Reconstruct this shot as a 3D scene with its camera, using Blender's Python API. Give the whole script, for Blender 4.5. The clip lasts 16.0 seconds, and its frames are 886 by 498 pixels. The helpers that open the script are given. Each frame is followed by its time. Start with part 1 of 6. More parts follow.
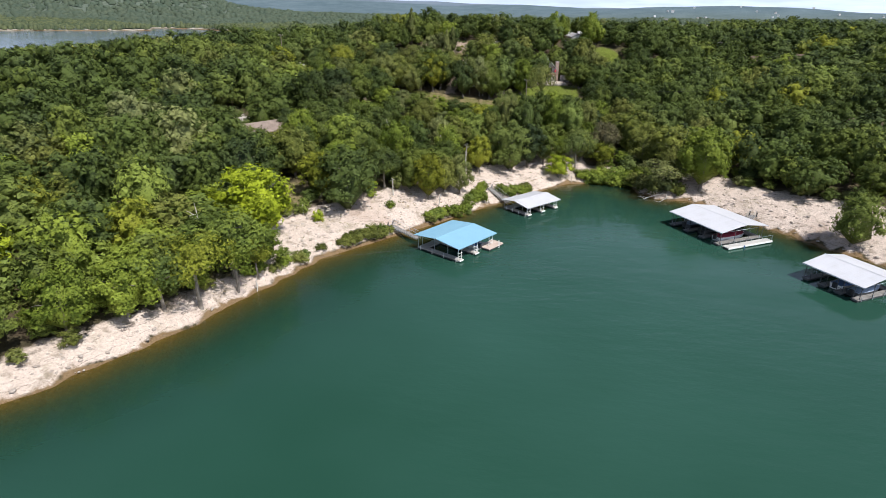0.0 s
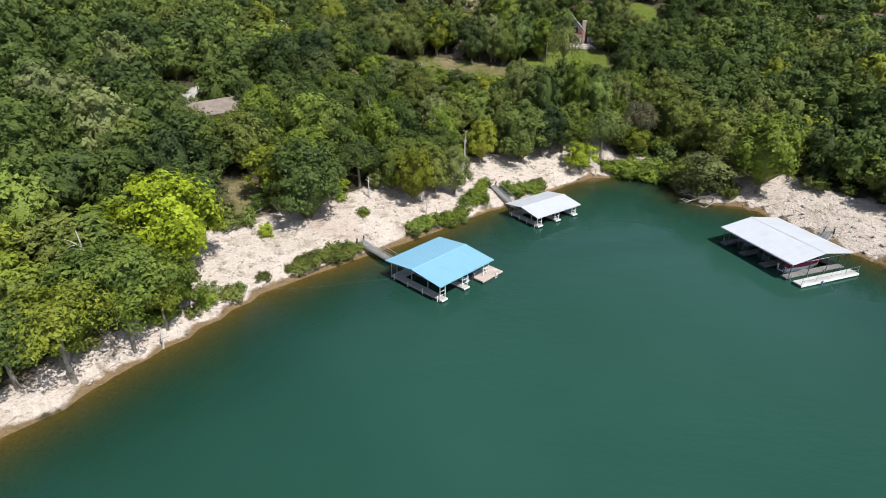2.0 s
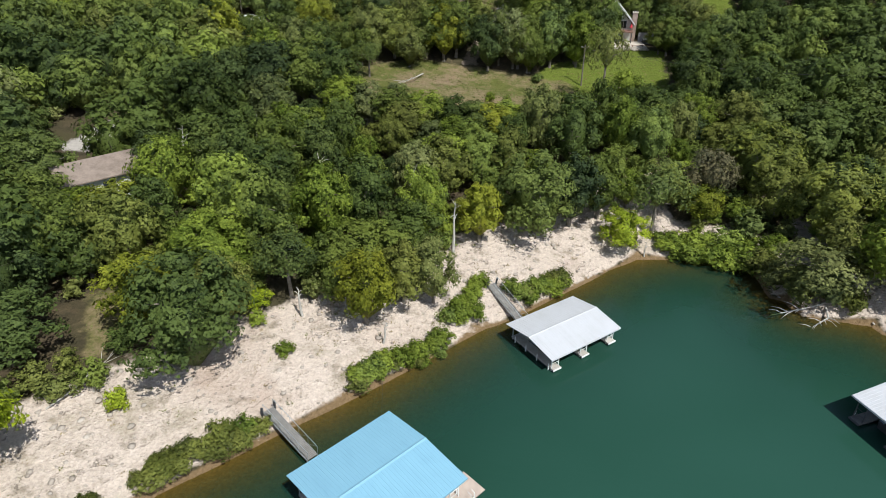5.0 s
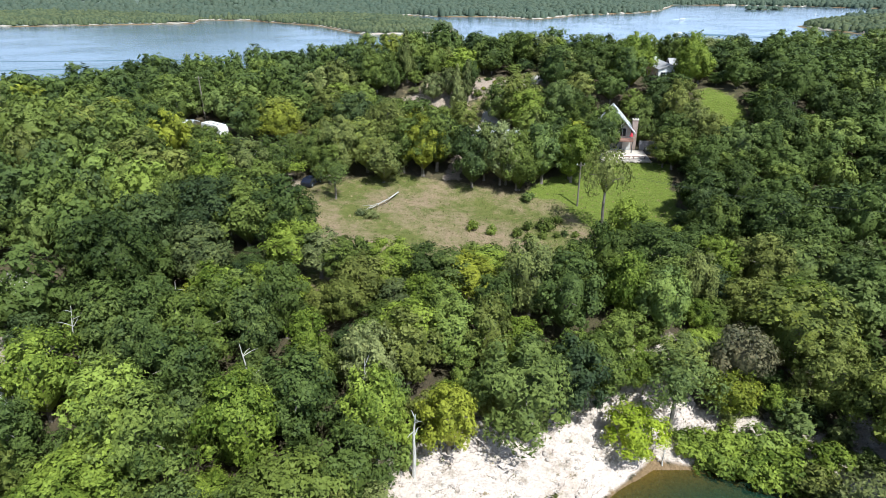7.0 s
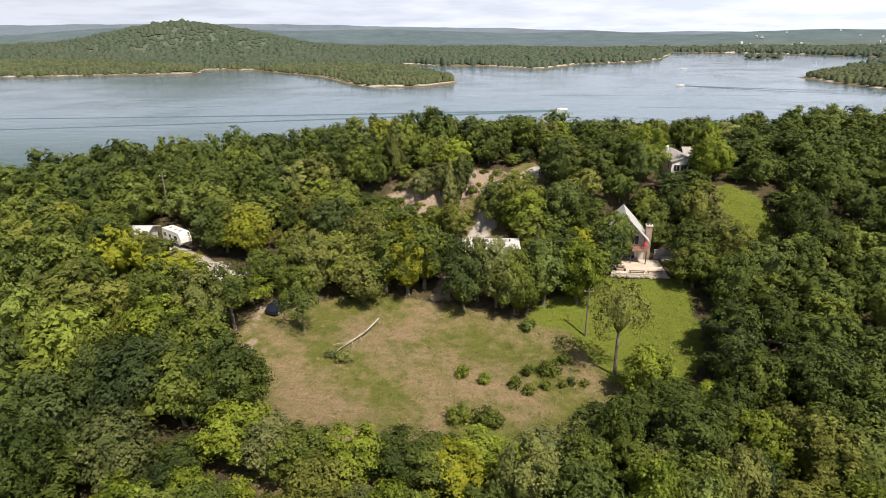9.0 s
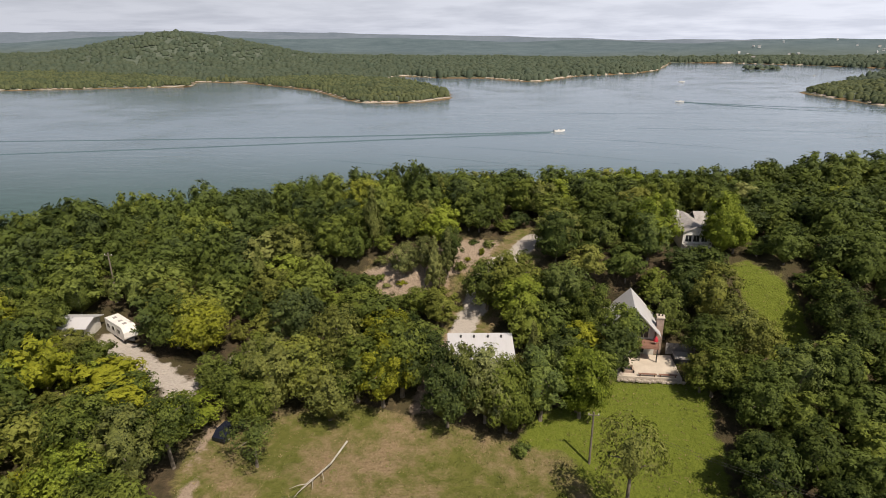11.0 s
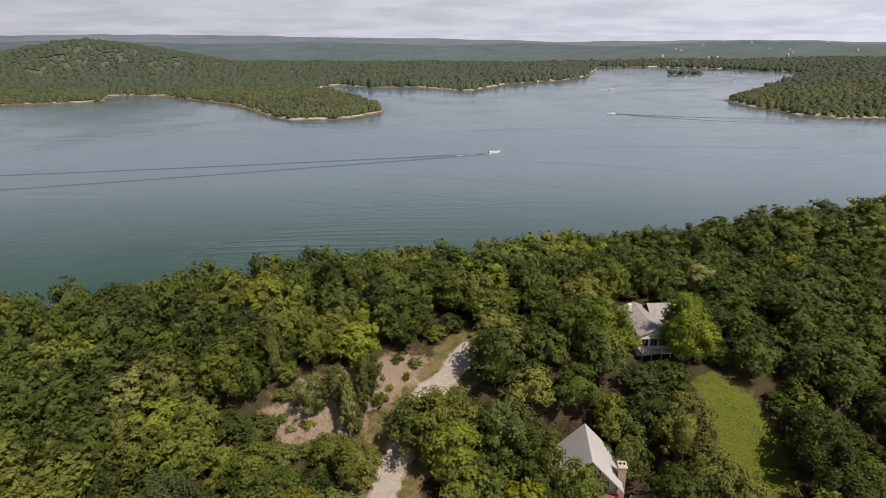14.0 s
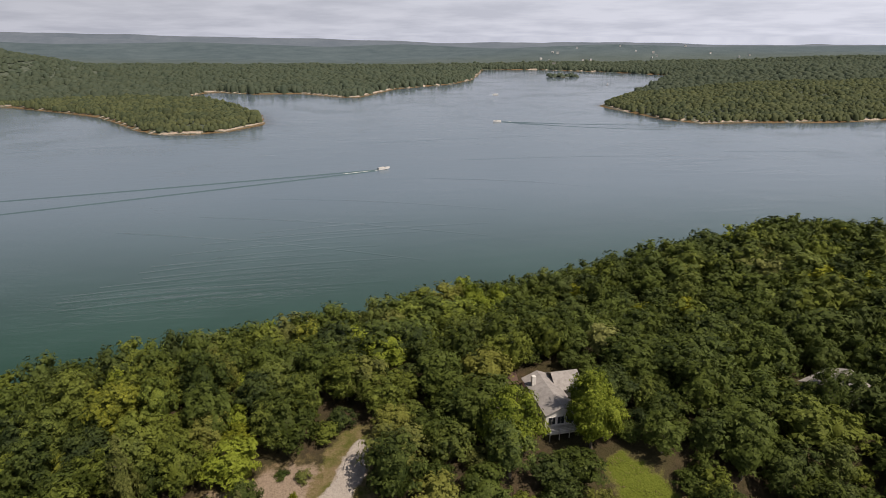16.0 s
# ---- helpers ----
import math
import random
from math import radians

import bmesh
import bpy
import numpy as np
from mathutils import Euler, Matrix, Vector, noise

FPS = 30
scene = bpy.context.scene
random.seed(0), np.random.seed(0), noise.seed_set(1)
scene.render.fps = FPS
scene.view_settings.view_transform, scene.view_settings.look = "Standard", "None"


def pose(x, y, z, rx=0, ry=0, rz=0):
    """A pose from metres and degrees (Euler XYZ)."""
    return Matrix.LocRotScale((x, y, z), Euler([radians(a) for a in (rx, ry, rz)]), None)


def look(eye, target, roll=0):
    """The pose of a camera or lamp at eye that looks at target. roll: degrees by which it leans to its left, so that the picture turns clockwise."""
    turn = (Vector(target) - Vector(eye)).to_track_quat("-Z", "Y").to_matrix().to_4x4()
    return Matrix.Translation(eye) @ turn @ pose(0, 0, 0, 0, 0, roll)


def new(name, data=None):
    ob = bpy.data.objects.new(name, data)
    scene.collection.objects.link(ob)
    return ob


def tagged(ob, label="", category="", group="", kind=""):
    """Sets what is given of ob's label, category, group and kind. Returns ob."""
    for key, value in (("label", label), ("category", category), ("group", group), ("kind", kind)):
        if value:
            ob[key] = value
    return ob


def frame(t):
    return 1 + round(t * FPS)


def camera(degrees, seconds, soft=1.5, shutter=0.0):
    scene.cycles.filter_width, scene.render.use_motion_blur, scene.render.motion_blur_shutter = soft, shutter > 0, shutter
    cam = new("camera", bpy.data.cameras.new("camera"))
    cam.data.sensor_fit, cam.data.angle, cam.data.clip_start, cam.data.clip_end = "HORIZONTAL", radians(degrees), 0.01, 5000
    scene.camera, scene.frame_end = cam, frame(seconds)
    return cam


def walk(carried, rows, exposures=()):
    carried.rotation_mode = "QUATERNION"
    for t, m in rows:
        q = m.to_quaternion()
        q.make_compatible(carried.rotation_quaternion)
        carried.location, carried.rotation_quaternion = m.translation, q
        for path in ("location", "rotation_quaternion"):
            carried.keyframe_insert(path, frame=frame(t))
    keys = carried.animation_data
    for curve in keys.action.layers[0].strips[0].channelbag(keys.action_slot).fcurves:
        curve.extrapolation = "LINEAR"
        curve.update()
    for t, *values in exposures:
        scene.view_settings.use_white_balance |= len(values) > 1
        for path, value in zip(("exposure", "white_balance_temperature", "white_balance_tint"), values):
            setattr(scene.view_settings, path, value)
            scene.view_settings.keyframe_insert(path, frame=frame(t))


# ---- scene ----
cam = camera(73.5, 16.0, soft=0.85)
PATH = [
    (0.0, (2.208, -1.028, 36.275), (2.1612, 0.8238, 35.5218), 0.74),
    (0.5, (3.228, 4.974, 36.533), (3.1846, 6.8216, 35.7678), 0.86),
    (1.0, (4.3, 11.143, 36.565), (4.2551, 12.9794, 35.7747), 1.11),
    (1.5, (5.383, 17.402, 36.486), (5.3066, 19.2165, 35.6486), 0.98),
    (2.0, (6.442, 23.687, 36.39), (6.3285, 25.4748, 35.5005), 0.89),
    (2.5, (7.447, 29.946, 36.357), (7.3002, 31.7027, 35.4122), 0.77),
    (3.0, (8.378, 36.135, 36.446), (8.1751, 37.8619, 35.4589), 0.41),
    (5.5, (11.519, 65.085, 39.883), (11.274, 66.8178, 38.9138), -0.27),
    (6.0, (11.83, 70.388, 41.233), (11.583, 72.1474, 40.3143), -0.26),
    (6.5, (12.049, 75.526, 42.784), (11.7956, 77.3128, 41.9226), -0.42),
    (7.0, (12.185, 80.504, 44.511), (11.9294, 82.3163, 43.7039), -0.32),
    (7.5, (12.252, 85.335, 46.388), (11.995, 87.164, 45.6212), -0.31),
    (8.0, (12.264, 90.029, 48.384), (12.0013, 91.8711, 47.6506), -0.27),
    (8.5, (12.236, 94.601, 50.467), (11.9685, 96.4518, 49.7586), -0.3),
    (9.0, (12.184, 99.064, 52.605), (11.9108, 100.9226, 51.9186), -0.36),
    (9.5, (12.125, 103.433, 54.766), (11.848, 105.2954, 54.0909), -0.35),
    (12.0, (12.202, 124.251, 65.055), (11.9727, 126.1231, 64.3885), -0.35),
    (12.5, (12.367, 128.246, 66.919), (12.1691, 130.122, 66.2538), -0.47),
    (13.0, (12.594, 132.177, 68.726), (12.4278, 134.0554, 68.0601), -0.56),
    (13.5, (12.882, 136.029, 70.501), (12.7593, 137.9105, 69.8349), -0.54),
    (14.0, (13.226, 139.78, 72.283), (13.1587, 141.6647, 71.6158), -0.54),
    (14.5, (13.615, 143.402, 74.123), (13.6145, 145.2876, 73.4555), -0.58),
    (15.0, (14.032, 146.857, 76.091), (14.1085, 148.7395, 75.421), -0.57),
    (15.5, (14.456, 150.096, 78.271), (14.6252, 151.9732, 77.6026), -0.43),
    (16.0, (14.859, 153.063, 80.768), (15.1409, 154.9258, 80.0974), -0.11),
]
SKY, SUN = 0.065, 5.0
CLOUD = (12.2, 13.9, 17.2)                # brightness of the cloud layer beside the sky's own values
WATER_A, WATER_B = (0.014, 0.052, 0.032), (0.026, 0.077, 0.056)
# open lake: bright sky reflection painted into the diffuse body colour
WATER_SKYLIT = (0.145, 0.206, 0.262)
walk(cam, [(t, look(eye, target, roll)) for t, eye, target, roll in PATH],
     exposures=[(0.0, 0.22, 6080, 12), (3.0, 0.20, 5900, 6), (5.5, 0.06, 6020, 6), (6.2, 0.20, 5680, 5), (7.0, 0.62, 5560, 5), (8.0, 0.68, 6320, 9), (9.0, 0.28, 7200, 12), (12.0, -0.16, 7350, 14), (16.0, -0.44, 7400, 16)])

# ---- world and sun ----
SUN_EL, SUN_AZ = 57.0, 134.0          # degrees: height, and clockwise from +y
to_sun = Vector((math.sin(radians(SUN_AZ)) * math.cos(radians(SUN_EL)),
                 math.cos(radians(SUN_AZ)) * math.cos(radians(SUN_EL)), math.sin(radians(SUN_EL))))
world = bpy.data.worlds.new("sky")
scene.world = world
world.use_nodes = True
wn, wl = world.node_tree.nodes, world.node_tree.links
wn.clear()
sky = wn.new("ShaderNodeTexSky")
sky.sky_type, sky.sun_disc = "NISHITA", False
sky.sun_elevation, sky.sun_rotation = radians(SUN_EL), radians(SUN_AZ)
sky.air_density, sky.dust_density, sky.ozone_density = 1.0, 1.6, 1.0
geo = wn.new("ShaderNodeTexCoord")
sep = wn.new("ShaderNodeSeparateXYZ")
wl.new(geo.outputs["Generated"], sep.inputs[0])
# a flat layer of cloud: the direction divided by its height
lift = wn.new("ShaderNodeMath"); lift.operation = "MAXIMUM"; lift.inputs[1].default_value = 0.0
wl.new(sep.outputs[2], lift.inputs[0])
add = wn.new("ShaderNodeMath"); add.operation = "ADD"; add.inputs[1].default_value = 0.10
wl.new(lift.outputs[0], add.inputs[0])
div = wn.new("ShaderNodeVectorMath"); div.operation = "DIVIDE"
comb = wn.new("ShaderNodeCombineXYZ")
for k in range(3):
    wl.new(add.outputs[0], comb.inputs[k])
wl.new(geo.outputs["Generated"], div.inputs[0])
wl.new(comb.outputs[0], div.inputs[1])
cn = wn.new("ShaderNodeTexNoise")
cn.inputs["Scale"].default_value, cn.inputs["Detail"].default_value, cn.inputs["Roughness"].default_value = 1.1, 6, 0.55
wl.new(div.outputs[0], cn.inputs["Vector"])
cr = wn.new("ShaderNodeMapRange")
cr.inputs[1].default_value, cr.inputs[2].default_value = 0.40, 0.62
cr.inputs[3].default_value, cr.inputs[4].default_value = 0.0, 0.12
wl.new(cn.outputs[0], cr.inputs[0])
haze = wn.new("ShaderNodeMapRange")      # pale haze low over the hills
haze.inputs[1].default_value, haze.inputs[2].default_value = 0.0, 0.50
haze.inputs[3].default_value, haze.inputs[4].default_value = 0.92, 0.0
wl.new(lift.outputs[0], haze.inputs[0])
both = wn.new("ShaderNodeMath"); both.operation = "MAXIMUM"
wl.new(cr.outputs[0], both.inputs[0])
wl.new(haze.outputs[0], both.inputs[1])
mixc = wn.new("ShaderNodeMix"); mixc.data_type = "RGBA"
tone = wn.new("ShaderNodeMix"); tone.data_type = "RGBA"
tone.inputs[6].default_value = (CLOUD[0] * 0.80, CLOUD[1] * 0.81, CLOUD[2] * 0.83, 1)
tone.inputs[7].default_value = (CLOUD[0], CLOUD[1], CLOUD[2], 1)
billow = wn.new("ShaderNodeMapRange")
billow.inputs[1].default_value, billow.inputs[2].default_value = 0.36, 0.60
wl.new(cn.outputs[0], billow.inputs[0])
wl.new(billow.outputs[0], tone.inputs[0])
side = wn.new("ShaderNodeMath"); side.operation = "MULTIPLY_ADD"      # the haze is brighter towards the sun
side.inputs[1].default_value, side.inputs[2].default_value = 0.26, 1.02
wl.new(sep.outputs[0], side.inputs[0])
high = wn.new("ShaderNodeMath"); high.operation = "ADD"; high.use_clamp = True; high.inputs[1].default_value = 0.35
wl.new(sep.outputs[0], high.inputs[0])
rise_ = wn.new("ShaderNodeMath"); rise_.operation = "MULTIPLY"
wl.new(high.outputs[0], rise_.inputs[0])
wl.new(lift.outputs[0], rise_.inputs[1])
bright = wn.new("ShaderNodeMath"); bright.operation = "MULTIPLY_ADD"; bright.inputs[1].default_value = 1.7
wl.new(rise_.outputs[0], bright.inputs[0])
wl.new(side.outputs[0], bright.inputs[2])
glow = wn.new("ShaderNodeVectorMath"); glow.operation = "SCALE"
wl.new(tone.outputs[2], glow.inputs[0])
wl.new(bright.outputs[0], glow.inputs["Scale"])
wl.new(glow.outputs[0], mixc.inputs[7])
wl.new(both.outputs[0], mixc.inputs[0])
wl.new(sky.outputs[0], mixc.inputs[6])
bg = wn.new("ShaderNodeBackground")
bg.inputs["Strength"].default_value = SKY
wl.new(mixc.outputs[2], bg.inputs[0])
wo = wn.new("ShaderNodeOutputWorld")
wl.new(bg.outputs[0], wo.inputs[0])

sun = new("sun", bpy.data.lights.new("sun", "SUN"))
sun.data.energy, sun.data.angle, sun.data.color = SUN, radians(0.6), (1.0, 0.95, 0.86)
sun.matrix_world = look(to_sun * 300, (0, 0, 0))


# ---- materials ----
def material(name):
    m = bpy.data.materials.new(name)
    m.use_nodes = True
    n = m.node_tree.nodes
    return m, n, m.node_tree.links, n["Principled BSDF"]


def rgb(c):
    return (c[0], c[1], c[2], 1.0)


def noise_node(n, l, scale, detail=4, rough=0.55, coord=None):
    t = n.new("ShaderNodeTexNoise")
    t.inputs["Scale"].default_value, t.inputs["Detail"].default_value, t.inputs["Roughness"].default_value = scale, detail, rough
    if coord is not None:
        l.new(coord, t.inputs["Vector"])
    return t.outputs[0]


def span(n, l, value, a, b, lo=0.0, hi=1.0):
    t = n.new("ShaderNodeMapRange")
    t.inputs[1].default_value, t.inputs[2].default_value, t.inputs[3].default_value, t.inputs[4].default_value = a, b, lo, hi
    l.new(value, t.inputs[0])
    return t.outputs[0]


def mixed(n, l, fac, a, b):
    t = n.new("ShaderNodeMix")
    t.data_type = "RGBA"
    for sock, v in ((0, fac), (6, a), (7, b)):
        if isinstance(v, (int, float)):
            t.inputs[sock].default_value = v
        elif isinstance(v, tuple):
            t.inputs[sock].default_value = rgb(v)
        else:
            l.new(v, t.inputs[sock])
    return t.outputs[2]


def calc(n, l, op, a, b=None):
    t = n.new("ShaderNodeMath")
    t.operation = op
    for k, v in enumerate((a, b)):
        if v is None:
            continue
        if isinstance(v, (int, float)):
            t.inputs[k].default_value = v
        else:
            l.new(v, t.inputs[k])
    return t.outputs[0]


def where(n):
    return n.new("ShaderNodeNewGeometry").outputs["Position"]


def bump(n, l, p, height, strength, distance):
    b = n.new("ShaderNodeBump")
    b.inputs["Strength"].default_value, b.inputs["Distance"].default_value = strength, distance
    l.new(height, b.inputs["Height"])
    l.new(b.outputs[0], p.inputs["Normal"])


def plain(name, a, b, scale=2.0, roughness=0.6, metal=0.0, relief=0.0, fine=25.0):
    """Two tones that drift over the surface, with a finer grain on top."""
    m, n, l, p = material(name)
    pos = n.new("ShaderNodeTexCoord").outputs["Object"]
    big = span(n, l, noise_node(n, l, scale, 5, 0.6, pos), 0.3, 0.7)
    small = span(n, l, noise_node(n, l, fine, 3, 0.6, pos), 0.25, 0.75, -0.25, 0.25)
    fac = calc(n, l, "ADD", big, small)
    l.new(mixed(n, l, fac, a, b), p.inputs["Base Color"])
    p.inputs["Roughness"].default_value, p.inputs["Metallic"].default_value = roughness, metal
    if relief:
        bump(n, l, p, noise_node(n, l, fine, 4, 0.6, pos), 0.6, relief)
    return m


def leaf_material(name, dark, light, patch=0.35, back=0.12, spread=0.30, grain=5.0, ragged=True):
    m, n, l, p = material(name)
    g = n.new("ShaderNodeNewGeometry")
    oi = n.new("ShaderNodeObjectInfo")
    isl = span(n, l, g.outputs["Random Per Island"], 0, 1, -spread, spread)
    lump = span(n, l, noise_node(n, l, patch, 3, 0.6, g.outputs["Position"]), 0.3, 0.7)
    tone = calc(n, l, "ADD", lump, isl)
    per = span(n, l, oi.outputs["Random"], 0, 1, -0.34, 0.34)
    tone = calc(n, l, "ADD", tone, per)
    each = n.new("ShaderNodeAttribute")
    each.attribute_name = "tree_tint"
    tone = calc(n, l, "ADD", tone, each.outputs["Fac"])
    tiny = span(n, l, noise_node(n, l, grain, 2, 0.7, g.outputs["Position"]), 0.3, 0.7, -0.34, 0.34)
    tone = calc(n, l, "ADD", tone, tiny)
    col = mixed(n, l, tone, dark, light)
    # drift of hue from tree to tree over the wood
    hue = span(n, l, noise_node(n, l, 0.045, 2, 0.5, g.outputs["Position"]), 0.35, 0.65)
    col = mixed(n, l, calc(n, l, "MULTIPLY", hue, 0.22), col, (dark[0] * 1.9, dark[1] * 1.35, dark[2] * 0.9))
    # each tree leans a little to grey-green or to yellow-green
    own = calc(n, l, "FRACT", calc(n, l, "MULTIPLY", calc(n, l, "ADD", oi.outputs["Random"], each.outputs["Fac"]), 7.3))
    mean = [0.5 * (a + b) for a, b in zip(dark, light)]
    col = mixed(n, l, span(n, l, own, 0.0, 0.45, 0.28, 0.0), col, (mean[1] * 0.62, mean[1] * 0.86, mean[1] * 0.50))
    col = mixed(n, l, span(n, l, own, 0.7, 1.0, 0.0, 0.25), col, (mean[1] * 0.90, mean[1] * 1.12, mean[1] * 0.16))
    l.new(col, p.inputs["Base Color"])
    p.inputs["Roughness"].default_value = 0.65
    p.inputs["Specular IOR Level"].default_value = 0.14
    tr = n.new("ShaderNodeBsdfTranslucent")
    l.new(col, tr.inputs[0])
    mx = n.new("ShaderNodeMixShader")
    mx.inputs[0].default_value = back
    l.new(p.outputs[0], mx.inputs[1])
    l.new(tr.outputs[0], mx.inputs[2])
    last = mx
    if ragged:       # every tuft breaks up into leaves with air between them
        cut = noise_node(n, l, 5.2, 2, 0.65, g.outputs["Position"])
        hole = calc(n, l, "GREATER_THAN", cut, 0.56)
        air = n.new("ShaderNodeBsdfTransparent")
        last = n.new("ShaderNodeMixShader")
        l.new(hole, last.inputs[0])
        l.new(mx.outputs[0], last.inputs[1])
        l.new(air.outputs[0], last.inputs[2])
    l.new(last.outputs[0], n["Material Output"].inputs[0])
    return m


LEAF = [
    leaf_material("leaf_oak", (0.033, 0.052, 0.009), (0.166, 0.204, 0.039)),
    leaf_material("leaf_dark", (0.018, 0.033, 0.008), (0.096, 0.130, 0.028)),
    leaf_material("leaf_fresh", (0.052, 0.082, 0.008), (0.239, 0.295, 0.039)),
    leaf_material("leaf_olive", (0.048, 0.062, 0.012), (0.216, 0.231, 0.053)),
    leaf_material("leaf_yellow", (0.099, 0.139, 0.005), (0.372, 0.441, 0.024)),
    leaf_material("leaf_grey", (0.057, 0.073, 0.022), (0.246, 0.263, 0.089)),
    leaf_material("leaf_brown", (0.077, 0.064, 0.029), (0.281, 0.212, 0.100)),
    leaf_material("leaf_yellow_olive", (0.066, 0.082, 0.006), (0.277, 0.295, 0.030)),
]
# haze is mixed into these leaf colours, paler and bluer for the farther band
FAR_LEAF_HAZE = leaf_material("leaf_far_haze", (0.100, 0.142, 0.128), (0.142, 0.186, 0.158), 0.02, 0.50, 0.42, 0.20, False)
SHORE_LEAF_HAZE = leaf_material("leaf_shore_haze", (0.098, 0.132, 0.078), (0.182, 0.216, 0.108), 0.03, 0.50, 0.55, 0.20, False)
# ridge woods with the blue-grey of distant haze put into the base colour
DISTANT_HAZE = plain("distant_woods_haze", (0.104, 0.138, 0.178), (0.150, 0.186, 0.228), 0.004, 1.0, fine=0.03)
GRASS = plain("grass_blades", (0.115, 0.130, 0.034), (0.200, 0.200, 0.062), 0.4, 0.9, fine=3)
DRY_GRASS = plain("dry_grass", (0.20, 0.155, 0.075), (0.36, 0.29, 0.15), 0.6, 0.9, fine=3)
BARK = plain("bark", (0.11, 0.09, 0.07), (0.24, 0.21, 0.17), 1.5, 0.9, relief=0.03, fine=9)
DEADWOOD = plain("dead_wood", (0.34, 0.31, 0.27), (0.55, 0.52, 0.47), 1.2, 0.85, relief=0.02, fine=8)
ROCK = plain("limestone", (0.28, 0.235, 0.195), (0.48, 0.42, 0.36), 0.9, 0.9, relief=0.05, fine=6)
DECK = plain("deck_boards", (0.34, 0.30, 0.27), (0.52, 0.48, 0.43), 1.2, 0.8, fine=14)
# grey ramp boards; on two docks this tone also paints the under-roof shade
DARKDECK = plain("weathered_shaded_boards", (0.15, 0.14, 0.13), (0.25, 0.235, 0.22), 1.2, 0.85, fine=14)
DECK_PALE = plain("pale_boards", (0.42, 0.40, 0.37), (0.56, 0.54, 0.50), 1.2, 0.8, fine=14)
DECK_PINK = plain("new_deck_boards", (0.42, 0.33, 0.28), (0.53, 0.43, 0.36), 1.2, 0.75, fine=14)
WHITE = plain("white_paint", (0.70, 0.69, 0.66), (0.82, 0.81, 0.79), 0.8, 0.5, fine=10)
CREAM = plain("cream_siding", (0.52, 0.50, 0.46), (0.66, 0.64, 0.60), 0.8, 0.6, fine=10)
STEEL = plain("galvanised_steel", (0.42, 0.44, 0.46), (0.60, 0.62, 0.63), 1.5, 0.4, metal=0.6, fine=20)
# dock posts and rails coloured dark for the shade under the roof
DARKSTEEL = plain("shade_dark_steel", (0.05, 0.052, 0.055), (0.10, 0.10, 0.105), 1.5, 0.5, fine=20)
DARK = plain("dark_float", (0.025, 0.028, 0.032), (0.06, 0.06, 0.065), 1.0, 0.6)
GLASS_DARK = plain("window_glass", (0.02, 0.025, 0.03), (0.045, 0.05, 0.055), 0.6, 0.08)
REDWOOD = plain("red_stained_wood", (0.17, 0.085, 0.06), (0.27, 0.15, 0.11), 1.2, 0.7, fine=12)
BROWN_ROOF = plain("brown_shingles", (0.09, 0.055, 0.042), (0.16, 0.10, 0.078), 1.0, 0.85, relief=0.02, fine=5)
GREY_ROOF = plain("grey_shingles", (0.26, 0.245, 0.24), (0.40, 0.38, 0.37), 1.0, 0.85, relief=0.02, fine=5)
TAN_ROOF = plain("tan_shingles", (0.17, 0.130, 0.105), (0.28, 0.22, 0.18), 1.0, 0.85, relief=0.02, fine=5)
BRICK = plain("chimney_brick", (0.27, 0.19, 0.15), (0.42, 0.32, 0.27), 2.5, 0.85, relief=0.02, fine=12)
CONCRETE = plain("pale_concrete", (0.46, 0.40, 0.33), (0.60, 0.53, 0.45), 0.5, 0.85, fine=8)
RED = plain("red_canvas", (0.42, 0.02, 0.035), (0.56, 0.04, 0.06), 1.5, 0.7)
MAROON = plain("maroon_cover", (0.20, 0.015, 0.04), (0.30, 0.03, 0.06), 1.5, 0.6)
GREYBLUE = plain("grey_blue_canvas", (0.16, 0.21, 0.30), (0.24, 0.30, 0.40), 1.5, 0.6)
BLUE = plain("blue_canvas", (0.05, 0.10, 0.24), (0.09, 0.16, 0.34), 1.5, 0.6)
BLACK = plain("black_rubber", (0.012, 0.012, 0.014), (0.03, 0.03, 0.032), 2, 0.5)
FOAM = plain("foam", (0.72, 0.75, 0.76), (0.86, 0.88, 0.88), 0.5, 0.7)
CARPAINT = plain("dark_blue_car_paint", (0.012, 0.015, 0.028), (0.02, 0.024, 0.04), 0.5, 0.15)


def sheet_metal(name, a, b):
    """Ribbed painted roof sheet: ribs are geometry; the tone drifts with rain streaks."""
    m, n, l, p = material(name)
    pos = n.new("ShaderNodeTexCoord").outputs["Object"]
    mp = n.new("ShaderNodeMapping")
    mp.inputs["Scale"].default_value = (1.6, 0.25, 0.25)
    l.new(pos, mp.inputs[0])
    streak = span(n, l, noise_node(n, l, 1.4, 5, 0.6, mp.outputs[0]), 0.3, 0.7)
    blot = span(n, l, noise_node(n, l, 0.5, 4, 0.6, pos), 0.3, 0.7)
    l.new(mixed(n, l, calc(n, l, "MULTIPLY", streak, blot), a, b), p.inputs["Base Color"])
    p.inputs["Roughness"].default_value = 0.42
    return m


ROOF_WHITE = sheet_metal("white_roof_sheet", (0.53, 0.53, 0.555), (0.46, 0.457, 0.465))
ROOF_BLUE = sheet_metal("blue_roof_sheet", (0.225, 0.42, 0.545), (0.20, 0.375, 0.50))
ROOF_GREY = sheet_metal("pale_grey_roof_sheet", (0.55, 0.55, 0.57), (0.46, 0.46, 0.47))


def attr(n, name):
    a = n.new("ShaderNodeAttribute")
    a.attribute_name = name
    return a.outputs["Fac"]


